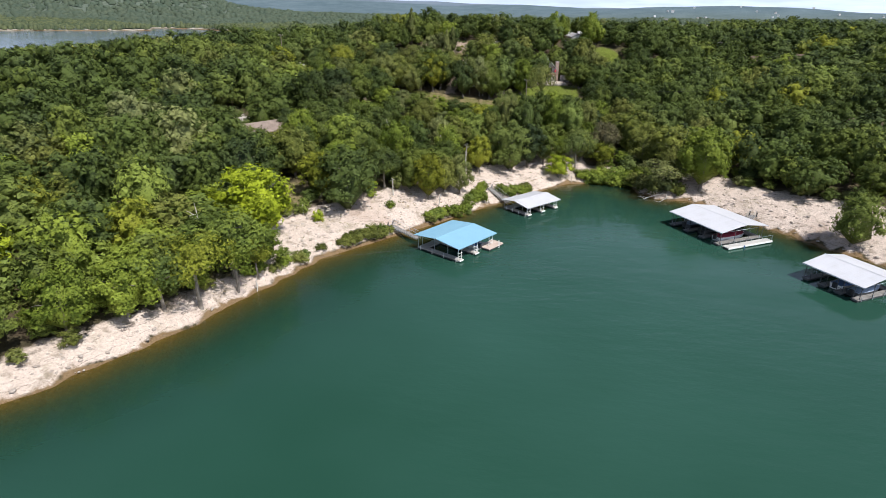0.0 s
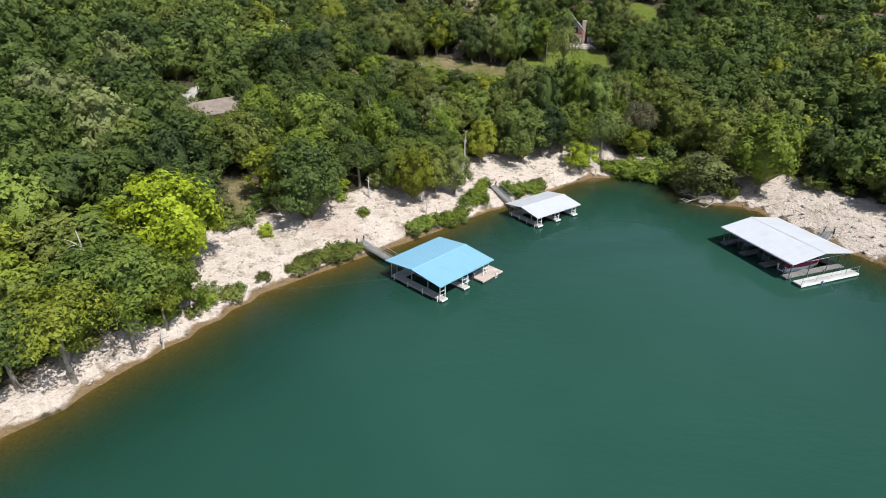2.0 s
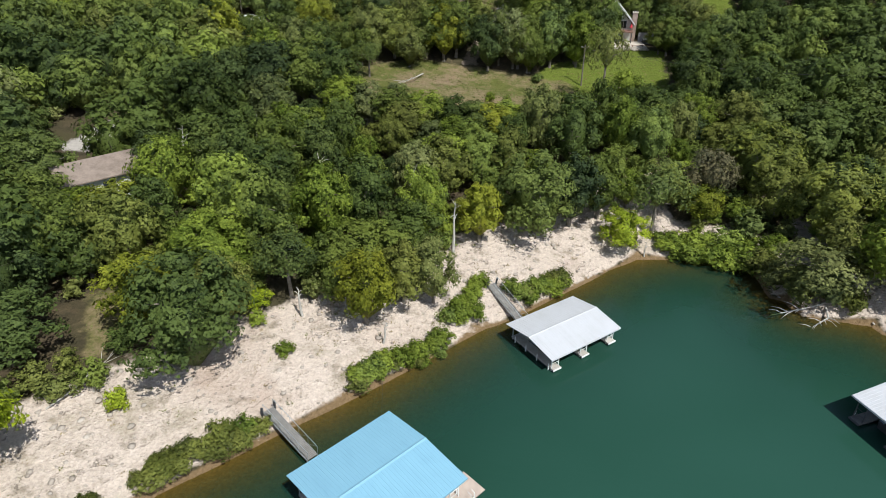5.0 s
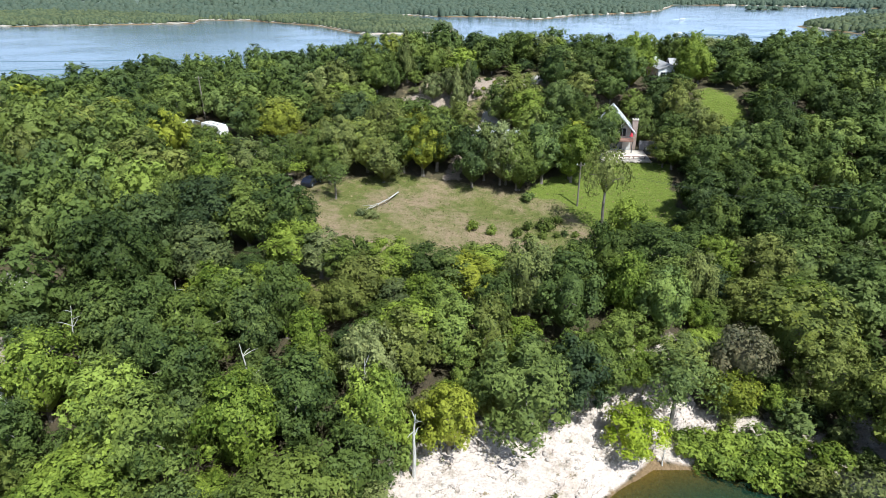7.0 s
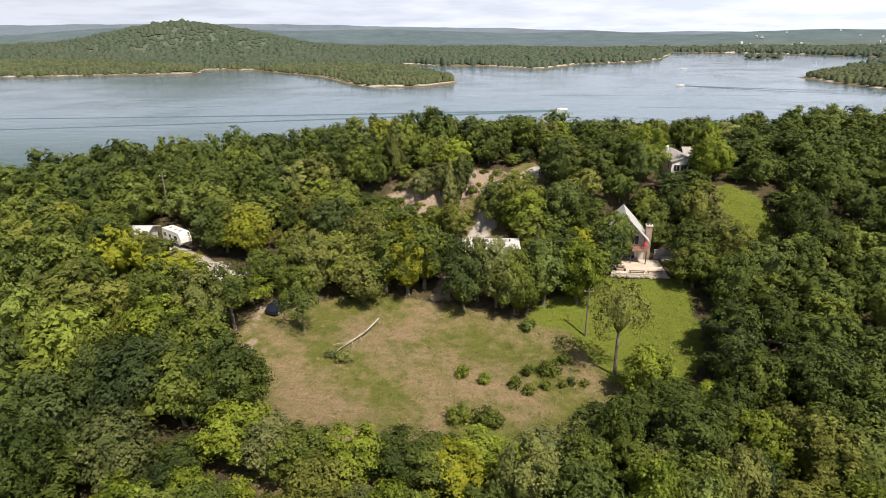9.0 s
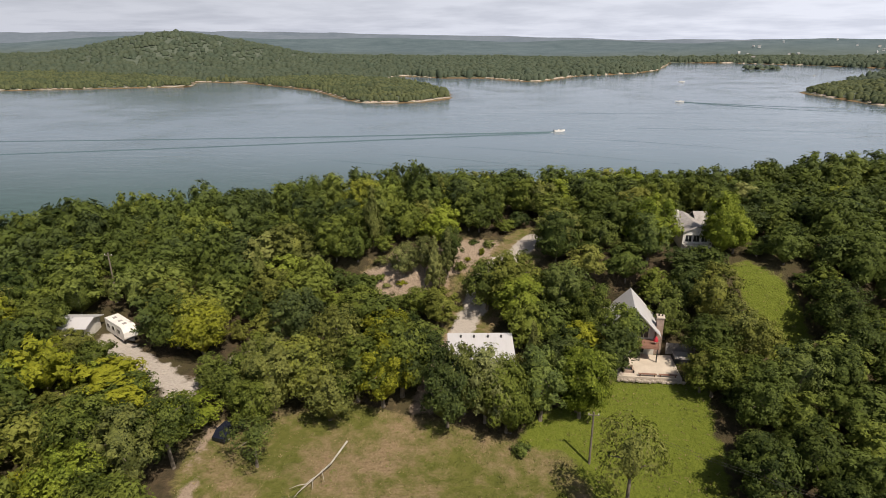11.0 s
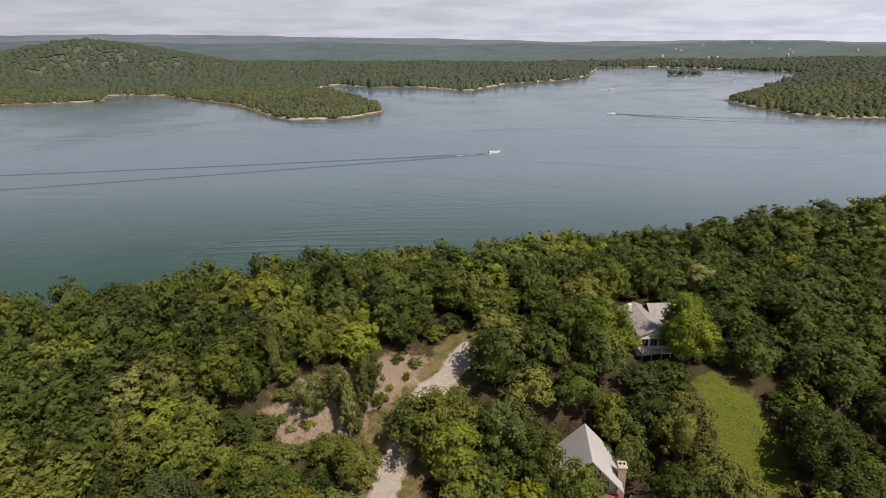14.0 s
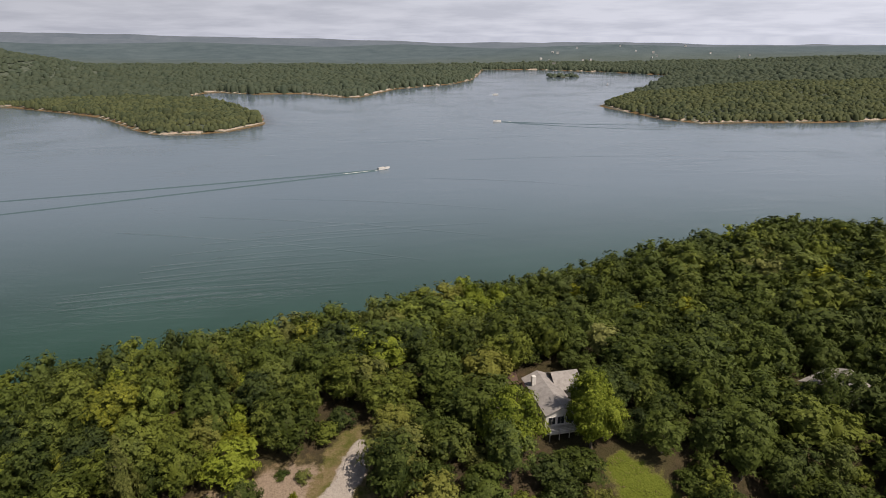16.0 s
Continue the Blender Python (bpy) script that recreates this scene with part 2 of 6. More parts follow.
def ground_material():
    m, n, l, p = material("ground")
    pos = where(n)
    n1 = noise_node(n, l, 0.10, 5, 0.6, pos)
    n2 = noise_node(n, l, 0.55, 6, 0.65, pos)
    n3 = noise_node(n, l, 3.2, 5, 0.65, pos)
    ruff = span(n, l, n2, 0.25, 0.75, -0.32, 0.32)
    floor_c = mixed(n, l, span(n, l, n2, 0.35, 0.65), (0.046, 0.040, 0.024), (0.115, 0.084, 0.052))
    floor_c = mixed(n, l, span(n, l, n1, 0.42, 0.58), floor_c, (0.074, 0.064, 0.032))
    grass = mixed(n, l, span(n, l, n2, 0.3, 0.7), (0.094, 0.108, 0.024), (0.150, 0.150, 0.042))
    dry = mixed(n, l, span(n, l, n3, 0.3, 0.7), (0.19, 0.138, 0.078), (0.31, 0.232, 0.145))
    field = mixed(n, l, span(n, l, calc(n, l, "ADD", calc(n, l, "MULTIPLY", n1, 0.8), calc(n, l, "MULTIPLY", n2, 0.5)), 0.56, 0.76), grass, dry)
    lawn = mixed(n, l, span(n, l, n3, 0.3, 0.7), (0.100, 0.132, 0.018), (0.155, 0.185, 0.032))
    rock = mixed(n, l, span(n, l, n3, 0.3, 0.7), (0.50, 0.405, 0.340), (0.74, 0.625, 0.535))
    rock = mixed(n, l, span(n, l, n2, 0.54, 0.70), rock, (0.30, 0.245, 0.185))
    rock = mixed(n, l, span(n, l, n1, 0.54, 0.70, 0.0, 0.6), rock, (0.42, 0.300, 0.235))
    twig = calc(n, l, "MULTIPLY", span(n, l, noise_node(n, l, 7.5, 3, 0.7, pos), 0.60, 0.66), span(n, l, n2, 0.44, 0.60))
    rock = mixed(n, l, twig, rock, (0.13, 0.105, 0.080))
    # thin dark joints between the ledges, patches of litter and dry grass
    up_ = n.new("ShaderNodeSeparateXYZ")
    l.new(pos, up_.inputs[0])
    tier = calc(n, l, "FRACT", calc(n, l, "ADD", calc(n, l, "MULTIPLY", up_.outputs[2], 2.3), calc(n, l, "MULTIPLY", n2, 1.6)))
    joint = calc(n, l, "MULTIPLY", span(n, l, tier, 0.0, 0.10, 1.0, 0.0), span(n, l, noise_node(n, l, 0.8, 3, 0.6, pos), 0.46, 0.58))
    rock = mixed(n, l, joint, rock, (0.15, 0.12, 0.095))
    litter = span(n, l, noise_node(n, l, 0.24, 5, 0.7, pos), 0.54, 0.66, 0.0, 0.45)
    rock = mixed(n, l, litter, rock, mixed(n, l, span(n, l, n3, 0.35, 0.65), (0.25, 0.195, 0.135), (0.34, 0.30, 0.19)))
    pebble = span(n, l, noise_node(n, l, 11.0, 2, 0.7, pos), 0.57, 0.68, 0.0, 0.38)
    rock = mixed(n, l, pebble, rock, (0.26, 0.215, 0.175))
    wet = mixed(n, l, span(n, l, n3, 0.3, 0.7), (0.17, 0.112, 0.058), (0.26, 0.175, 0.095))
    gravel = mixed(n, l, span(n, l, n3, 0.3, 0.7), (0.40, 0.36, 0.325), (0.52, 0.475, 0.435))
    clay = mixed(n, l, span(n, l, n3, 0.3, 0.7), (0.27, 0.205, 0.155), (0.40, 0.320, 0.250))

    def zone(name):
        return span(n, l, calc(n, l, "ADD", attr(n, name), ruff), 0.38, 0.62)

    # far land: haze put into the colour, bluer as the distance mask rises
    far_haze_c = mixed(n, l, span(n, l, n1, 0.35, 0.65), (0.088, 0.112, 0.086), (0.124, 0.148, 0.112))
    far_haze_c = mixed(n, l, attr(n, "distance"), far_haze_c, mixed(n, l, span(n, l, noise_node(n, l, 0.012, 5, 0.7, pos), 0.35, 0.65), (0.074, 0.110, 0.126), (0.118, 0.160, 0.178)))
    col = mixed(n, l, zone("woods"), floor_c, far_haze_c)
    col = mixed(n, l, zone("field"), col, field)
    col = mixed(n, l, zone("lawn"), col, lawn)
    col = mixed(n, l, zone("clay"), col, clay)
    col = mixed(n, l, zone("gravel"), col, gravel)
    col = mixed(n, l, zone("beach"), col, rock)
    col = mixed(n, l, zone("wet"), col, wet)
    l.new(col, p.inputs["Base Color"])
    p.inputs["Roughness"].default_value = 0.95
    p.inputs["Specular IOR Level"].default_value = 0.15
    h = calc(n, l, "ADD", calc(n, l, "MULTIPLY", n2, 1.0), calc(n, l, "MULTIPLY", n3, 0.5))
    bump(n, l, p, h, 1.0, 0.6)
    return m


def water_material():
    """Green lake water: clear in the shallows, murky with depth, with wind ripples."""
    m, n, l, p = material("lake_water")
    n.remove(p)
    pos = where(n)
    depth = attr(n, "depth")
    murk = calc(n, l, "SUBTRACT", 1.0, calc(n, l, "POWER", 2.718, calc(n, l, "MULTIPLY", depth, -0.62)))
    drift = span(n, l, noise_node(n, l, 0.012, 4, 0.55, pos), 0.35, 0.65)
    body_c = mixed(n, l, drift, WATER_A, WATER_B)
    # body turns pale grey-blue on the open lake, standing in for reflected sky
    body_c = mixed(n, l, attr(n, "open"), body_c, WATER_SKYLIT)
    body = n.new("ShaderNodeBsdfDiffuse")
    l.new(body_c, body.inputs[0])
    clear = n.new("ShaderNodeBsdfTransparent")
    l.new(mixed(n, l, span(n, l, depth, 0.0, 2.0), (0.74, 0.72, 0.44), (0.14, 0.32, 0.15)), clear.inputs[0])
    under = n.new("ShaderNodeMixShader")
    l.new(murk, under.inputs[0])
    l.new(clear.outputs[0], under.inputs[1])
    l.new(body.outputs[0], under.inputs[2])
    mp = n.new("ShaderNodeMapping")
    mp.inputs["Rotation"].default_value = (0, 0, 0.5)
    mp.inputs["Scale"].default_value = (0.45, 1.0, 1.0)
    l.new(pos, mp.inputs[0])
    w1 = noise_node(n, l, 0.55, 4, 0.6, mp.outputs[0])
    w2 = noise_node(n, l, 0.10, 3, 0.5, mp.outputs[0])
    calm = span(n, l, noise_node(n, l, 0.018, 3, 0.5, pos), 0.42, 0.66, 0.2, 2.2)
    h = calc(n, l, "ADD", calc(n, l, "MULTIPLY", calc(n, l, "MULTIPLY", w1, calm), 0.5), calc(n, l, "MULTIPLY", w2, 1.2))
    ms = n.new("ShaderNodeMapping")       # long low swells left by boats on the open lake
    ms.inputs["Rotation"].default_value = (0, 0, -0.22)
    ms.inputs["Scale"].default_value = (0.07, 1.0, 1.0)
    l.new(pos, ms.inputs[0])
    w3 = noise_node(n, l, 0.16, 2, 0.5, ms.outputs[0])
    paw = calc(n, l, "MULTIPLY", attr(n, "ruffled"), span(n, l, noise_node(n, l, 0.07, 4, 0.6, ms.outputs[0]), 0.35, 0.6))
    h = calc(n, l, "ADD", h, calc(n, l, "MULTIPLY", calc(n, l, "MULTIPLY", w1, paw), 8.0))
    sets = span(n, l, noise_node(n, l, 0.006, 2, 0.5, pos), 0.48, 0.66, 0.0, 2.4)
    h = calc(n, l, "ADD", h, calc(n, l, "MULTIPLY", calc(n, l, "MULTIPLY", w3, sets), attr(n, "open")))
    b = n.new("ShaderNodeBump")
    b.inputs["Strength"].default_value, b.inputs["Distance"].default_value = 0.6, 0.26
    l.new(h, b.inputs["Height"])
    gl = n.new("ShaderNodeBsdfGlossy")
    gl.inputs["Roughness"].default_value = 0.10
    l.new(b.outputs[0], gl.inputs["Normal"])
    fr = n.new("ShaderNodeFresnel")
    fr.inputs[0].default_value = 1.33
    l.new(b.outputs[0], fr.inputs["Normal"])
    top = n.new("ShaderNodeMixShader")
    l.new(fr.outputs[0], top.inputs[0])
    l.new(under.outputs[0], top.inputs[1])
    l.new(gl.outputs[0], top.inputs[2])
    l.new(top.outputs[0], n["Material Output"].inputs[0])
    return m


GROUND, WATER = ground_material(), water_material()

# ---- the lie of the land ----
# outline of the near peninsula: bay shore first, then the far shore back
NEAR_BAY = [(-900, -420), (-300, -190), (-140, -55), (-85, 5), (-58, 30), (-42, 46), (-36, 53), (-30, 62), (-26, 70), (-22, 77),
            (-18, 84), (-10, 92), (-3, 99), (6, 109.5), (17, 120), (24, 127), (31, 130), (40, 129.5), (41, 122), (44, 118.5),
            (50, 117), (57, 105), (64, 92.5), (70, 84), (82, 68), (104, 48), (150, 5), (260, -90), (900, -420)]
NEAR_FAR = [(2600, -300), (2600, 330), (900, 250), (420, 262), (300, 270), (225, 285), (180, 318), (150, 336), (120, 330), (90, 318),
            (55, 306), (20, 296), (-20, 284), (-60, 270), (-100, 252), (-140, 232), (-190, 208), (-300, 165), (-500, 130), (-2600, 60), (-2600, -300)]
FAR_SHORE = [(-5200, 600), (-2500, 640), (-1200, 720), (-900, 760), (-646, 833), (-540, 872), (-452, 905), (-495, 1000), (-410, 985), (-310, 905),
             (-255, 856), (-221, 806), (-184, 748), (-157, 718), (-127, 713), (-100, 724), (-72, 770), (-84, 844), (-140, 960), (-225, 1080),
             (-205, 1172), (-130, 1118), (-60, 1118), (0, 1050), (24, 1038), (90, 1180), (200, 1270), (258, 1376), (325, 1610), (362, 1770),
             (509, 1748), (641, 1608), (730, 1440), (655, 1335), (470, 1060), (322, 874), (338, 737), (363, 704), (415, 704), (487, 690),
             (563, 700), (720, 684), (1200, 600), (2600, 520), (5200, 480), (5200, 5200), (-5200, 5200)]


def rounded(pts, first, last, cuts, seed):
    """The outline with its stretch first..last turned into a wavering curve through the same points."""
    rs_ = np.random.RandomState(seed)
    out = list(pts[:first])
    for k in range(first, last):
        a, b, c, d = (np.array(pts[i], float) for i in (k - 1, k, k + 1, k + 2))
        for j in range(cuts):
            u = j / cuts
            q = 0.5 * (2 * b + (c - a) * u + (2 * a - 5 * b + 4 * c - d) * u ** 2 + (3 * b - a - 3 * c + d) * u ** 3)
            out.append(tuple(q + (rs_.uniform(-0.45, 0.45, 2) if j else 0)))
    return out + list(pts[last:])


NEAR_BAY = rounded(NEAR_BAY, 3, 26, 4, 61)


def inside(poly, x, y):
    hit = np.zeros(x.shape, bool)
    for (ax, ay), (bx, by) in zip(poly, poly[1:] + poly[:1]):
        if ay != by:
            cross = ((ay > y) != (by > y)) & (x < (bx - ax) * (y - ay) / (by - ay) + ax)
            hit ^= cross
    return hit


def off(line, x, y, closed=False):
    best = np.full(x.shape, 1e9)
    ends = line[1:] + (line[:1] if closed else [])
    for (ax, ay), (bx, by) in zip(line, ends):
        dx, dy = bx - ax, by - ay
        k = np.clip(((x - ax) * dx + (y - ay) * dy) / (dx * dx + dy * dy), 0, 1)
        best = np.minimum(best, np.hypot(x - ax - k * dx, y - ay - k * dy))
    return best


LATTICE = np.random.RandomState(7).rand(256, 256)


def soft_noise(x, y):
    xi, yi = np.floor(x).astype(int), np.floor(y).astype(int)
    fx, fy = x - xi, y - yi
    fx, fy = fx * fx * (3 - 2 * fx), fy * fy * (3 - 2 * fy)
    g = lambda a, b: LATTICE[a % 256, b % 256]
    return (g(xi, yi) * (1 - fx) + g(xi + 1, yi) * fx) * (1 - fy) + (g(xi, yi + 1) * (1 - fx) + g(xi + 1, yi + 1) * fx) * fy


def rough(x, y, size, octaves=4):
    v, a, s = 0, 0.5, 1.0 / size
    for k in range(octaves):
        v = v + a * (soft_noise(x * s + 17.3 * k, y * s + 5.1 * k) - 0.5)
        a, s = a * 0.5, s * 2.03
    return v


def step(v, a, b):
    k = np.clip((v - a) / (b - a), 0, 1)
    return k * k * (3 - 2 * k)


HILLS = [(-700, 1330, 52, 205, 190), (-900, 1500, 20, 380, 260), (-1500, 2500, 58, 700, 380), (-600, 2800, 40, 500, 320),
         (300, 2900, 34, 480, 350), (1000, 2450, 34, 420, 330), (1600, 2300, 16, 520, 400), (620, 2250, 16, 260, 240), (900, 1250, 14, 420, 260),
         (-2400, 2900, 34, 900, 500), (2600, 2600, 8, 900, 600), (560, 900, 11, 160, 120)]


def lie(x, y):
    """Height of ground or lake bed at plan points; also the distance to the bay's shore."""
    x, y = np.asarray(x, float), np.asarray(y, float)
    near = inside(NEAR_BAY + NEAR_FAR, x, y)
    d_bay, d_back = off(NEAR_BAY, x, y), off(NEAR_FAR, x, y)
    wob = rough(x, y, 14, 4)
    d_bay_w = np.maximum(d_bay + 3.0 * wob * step(d_bay, 1, 9), 0)
    up = 0.185 * d_bay_w + 1.2 * (1 - np.exp(-d_bay_w / 3.0))
    crest = 9 + 12 * step(x, -190, -20)
    up = -np.logaddexp(-up / 2.0, -(crest + 0.03 * (d_bay_w - 100)) / 2.0) * 2.0
    back = 0.75 * d_back + 0.5
    h_near = -np.logaddexp(-up / 1.6, -back / 1.6) * 1.6 + 0.35
    h_near = np.minimum(h_near, 24) + rough(x, y, 60, 3) * 3.5 * step(d_bay, 15, 60)
    # a low rise before the clearing, a dip across its back
    mid_x = step(x, -42, -16) * (1 - step(x, 26, 48))
    h_near = h_near + mid_x * (3.8 * np.exp(-((y - 147) / 9.0) ** 2) - 1.8 * np.exp(-((y - 179) / 9.0) ** 2))
    # the knoll behind the garage and the white house
    h_near = h_near + 6.0 * step(y, 206, 217) * (1 - step(y, 236, 262)) * step(x, -45, -8) * (1 - step(x, 54, 85))
    # the gravel yard lies in a shallow hollow
    h_near = h_near - 1.3 * np.exp(-((x + 49) / 14.0) ** 2 - ((y - 191) / 12.0) ** 2)
    # a terrace cut for the chalet, and a level spot for the white house
    cut = step(x, 22.5, 26) * (1 - step(x, 39, 42.5)) * step(y, 193.2, 195.4) * (1 - step(y, 209, 214))
    h_near = h_near * (1 - cut) + 13.9 * cut
    h_near = h_near - 1.7 * np.exp(-((x - 43) / 8.0) ** 2 - ((y - 229) / 10.0) ** 2)
    # worn limestone ledges along the beach
    ledge = np.floor((h_near + 0.5 * rough(x, y, 9, 3)) / 0.45) * 0.45
    h_near = np.where(d_bay < 16, h_near * 0.55 + ledge * 0.45, h_near) + 0.22 * rough(x, y, 2.6, 3)
    h_near = np.maximum(h_near, 0.04 + 0.03 * np.minimum(d_bay, d_back))
    far = inside(FAR_SHORE, x, y)
    d_far = off(FAR_SHORE, x, y)
    h_far = 1.0 + 8 * (1 - np.exp(-d_far / 45.0)) + rough(x, y, 300, 4) * 14 * step(d_far, 20, 300) + 6 * step(d_far, 200, 900)
    for hx, hy, hh, sx, sy in HILLS:
        h_far = h_far + hh * np.exp(-((x - hx) / sx) ** 2 - ((y - hy) / sy) ** 2) * step(d_far, 20, 260)
    h_far = np.maximum(h_far, 0.5)
    isle = ((x - 470) / 40) ** 2 + ((y - 1435) / 17) ** 2
    shore = np.minimum(np.minimum(d_bay, d_back), d_far)
    bed = -np.minimum(0.04 + 0.17 * shore + 0.004 * shore ** 2, 12) + 0.5 * rough(x, y, 5, 3) * step(shore, 1, 6)
    h = np.where(near, h_near, np.where(far, h_far, np.minimum(bed, -0.03)))
    h = np.where(isle < 1, 2.5 * (1 - isle) + 0.3, h)
    return h, d_bay, near, far | (isle < 0.85), shore


def ground_z(x, y):
    return float(lie(np.array([x]), np.array([y]))[0][0])


CLEARING = [(-25, 163), (-28, 172), (-26, 178), (-13, 185), (1, 184.5), (13, 182.5), (19, 183), (26, 171), (25.5, 165.5), (21.5, 159), (16, 155), (11, 152), (3, 152), (1, 146), (-4, 142.5), (-12, 141.5), (-21, 150)]
LAWN = [(12, 182.5), (19, 182), (25, 170), (33, 167), (38.5, 179), (39, 195), (27, 195), (22, 191), (15, 187)]
YARD = [(46.5, 219.0), (51.2, 219.5), (56.5, 213.6), (57.8, 208.5), (57.0, 202.0), (53.0, 194.5), (49.5, 194.0), (50.0, 204.1), (48.6, 212.5)]
BARE = [(-15.9, 211.1), (-13.0, 214.0), (-6.1, 217.7), (2.1, 221.9), (8.5, 223.0), (5.7, 215.9), (0.8, 213.0), (-4.7, 209.6), (-11.8, 208.4)]
PATH_DIRT = [(-1.0, 185.5), (-0.5, 190), (0.5, 198), (3.5, 205)]
DRIVE = [(2.5, 201.0), (3.5, 205.0), (4.8, 210.4), (7.9, 213.8), (11.2, 218.4), (13.9, 224.8)]
TRACK = [(-23, 159), (-25.2, 168), (-26.5, 176), (-33.5, 180.5)]
LANE = [(-51, 190.5), (-44.4, 186.8), (-40, 184.8), (-33.5, 180.5)]
LANE_UP = [(-34.2, 181), (-31.6, 184.4), (-29.0, 188.8), (-24, 194)]
GLADE = [(-31.5, 104.5), (-27.5, 106.0), (-23.4, 99.6), (-26.6, 96.2)]
YARD_PAD = [(-42.9, 185.4), (-39.2, 180.6), (-34.6, 181.6), (-38.0, 186.4)]
PAD = [(-51.5, 128.5), (-47.5, 128), (-45.5, 137), (-49.5, 138.5)]
HOMES = [(6.7, 194.0, 6.4), (31, 202.5, 7.5), (43.5, 231, 7.2), (40.6, 222.5, 3.6), (-50, 191, 6.0), (-45, 186, 3.5), (-57.5, 191.5, 4.2), (-38.5, 119.5, 3.6), (-49, 133, 6.0), (-46.0, 126.5, 4.6), (94, 132, 4.5), (100, 198, 6), (113, 197, 6), (94.5, 230.3, 4.6), (91, 224, 3.5), (23.5, 169.5, 3.4)]


def edge(poly, x, y, width):
    """1 inside the outline, 0 outside, soft over the width."""
    d = off(poly, x, y, True)
    return np.clip(0.5 + np.where(inside(poly, x, y), d, -d) / width, 0, 1)


def lane(line, x, y, half, width=1.5):
    return np.clip(0.5 + (half - off(line, x, y)) / width, 0, 1)


def part(name, data, material_, parent, label=""):
    """One mesh object under a thing or part. data: (verts, faces) or a mesh."""
    if not isinstance(data, bpy.types.Mesh):
        me = bpy.data.meshes.new(name)
        me.from_pydata([tuple(v) for v in data[0]], [], data[1])
        me.materials.append(material_)
        data = me
    ob = new(name, data)
    ob.parent = parent
    if label:
        tagged(ob, label)
    return ob


def thing(name, label, category, m=None, group="", kind=""):
    ob = new(name)
    if m is not None:
        ob.matrix_basis = m
    return tagged(ob, label, category, group, kind)


def big_mesh(name, co, faces, sizes=None):
    """A mesh from numpy arrays; faces is (n, k) or flat with sizes."""
    me = bpy.data.meshes.new(name)
    n, k = faces.shape
    me.vertices.add(len(co))
    me.vertices.foreach_set("co", co.astype(np.float32).ravel())
    me.loops.add(n * k)
    me.loops.foreach_set("vertex_index", faces.astype(np.int32).ravel())
    me.polygons.add(n)
    me.polygons.foreach_set("loop_start", np.arange(0, n * k, k, dtype=np.int32))
    me.polygons.foreach_set("loop_total", np.full(n, k, np.int32))
    me.update(calc_edges=True)
    return me


# ---- ground and water ----
def grid_lines(stops):
    """Grid lines along one axis: (start, end, spacing) stretches laid end to end."""
    return np.concatenate([np.linspace(a, b, max(2, int(round((b - a) / d))), endpoint=False) for a, b, d in stops] + [np.array([stops[-1][1]])])


GX = grid_lines([(-5200, -1600, 200), (-1600, -760, 40), (-760, -130, 11), (-130, -70, 5), (-70, 110, 1.9), (110, 190, 5), (190, 620, 10), (620, 1600, 40), (1600, 5200, 200)])
GY = grid_lines([(-620, -60, 35), (-60, 20, 5), (20, 235, 1.9), (235, 390, 4), (390, 690, 30), (690, 1180, 9), (1180, 1800, 24), (1800, 4900, 110)])
MX, MY = np.meshgrid(GX, GY)
MH, MB, MNEAR, MFAR, MSHORE = lie(MX, MY)
NX, NY = len(GX), len(GY)
idx = np.arange(NX * NY).reshape(NY, NX)
quads = np.stack([idx[:-1, :-1], idx[:-1, 1:], idx[1:, 1:], idx[1:, :-1]], -1).reshape(-1, 4)
co = np.stack([MX, MY, MH], -1).reshape(-1, 3)
me = big_mesh("ground", co, quads)
me.materials.append(GROUND)
me.polygons.foreach_set("use_smooth", np.ones(len(quads), bool))


def strand(x, y):
    """How far the bare shore reaches inland from the bay."""
    w = np.where(x < 31, 3.0 + 8.5 * step(y, 74, 92) - 6.0 * np.exp(-((x - 0.5) / 5.0) ** 2 - ((y - 110) / 7.0) ** 2) - 3.0 * np.exp(-((x - 17) / 5.0) ** 2), 3.5)
    w = np.where(x > 46, 15 - 6 * step(y, 100, 118), w)
    w = np.where((x < -16) & (y < 80), np.minimum(w, 2.4), w)
    return np.where((y < 60) & (x < 0), 3.4, w)


zones = {
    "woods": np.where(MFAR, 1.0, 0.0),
    # mask for the painted haze on the far ground
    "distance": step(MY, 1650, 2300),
    "beach": np.where(MNEAR, np.clip(0.5 + (strand(MX, MY) + 1.5 - MB) / 5, 0, 1), 0) + np.where(MFAR & (MSHORE < 6), 0.66, 0),
    "wet": np.clip(0.5 - (MH - 0.22) / 0.25, 0, 1),
    "field": np.maximum(np.maximum(np.maximum(edge(CLEARING, MX, MY, 3.0), edge(GLADE, MX, MY, 3.0)), edge(YARD, MX, MY, 3.0)), np.maximum(lane(DRIVE, MX, MY, 4.6, 3.0), edge(BARE, MX, MY, 12.0))),
    "lawn": np.maximum(edge(LAWN, MX, MY, 3.0), edge(YARD, MX, MY, 3.0)),
    "clay": np.maximum(edge(BARE, MX, MY, 4.0), np.maximum(lane(TRACK, MX, MY, 0.7), lane(PATH_DIRT, MX, MY, 1.2))),
    "gravel": np.maximum(np.maximum(lane(DRIVE, MX, MY, 1.9), np.maximum(lane(LANE, MX, MY, 1.8), lane(LANE_UP, MX, MY, 1.3))), np.maximum(edge(PAD, MX, MY, 2.0), edge(YARD_PAD, MX, MY, 1.5))),
}
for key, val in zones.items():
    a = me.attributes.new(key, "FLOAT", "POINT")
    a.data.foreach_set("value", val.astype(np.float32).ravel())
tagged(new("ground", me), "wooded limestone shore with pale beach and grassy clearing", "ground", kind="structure")

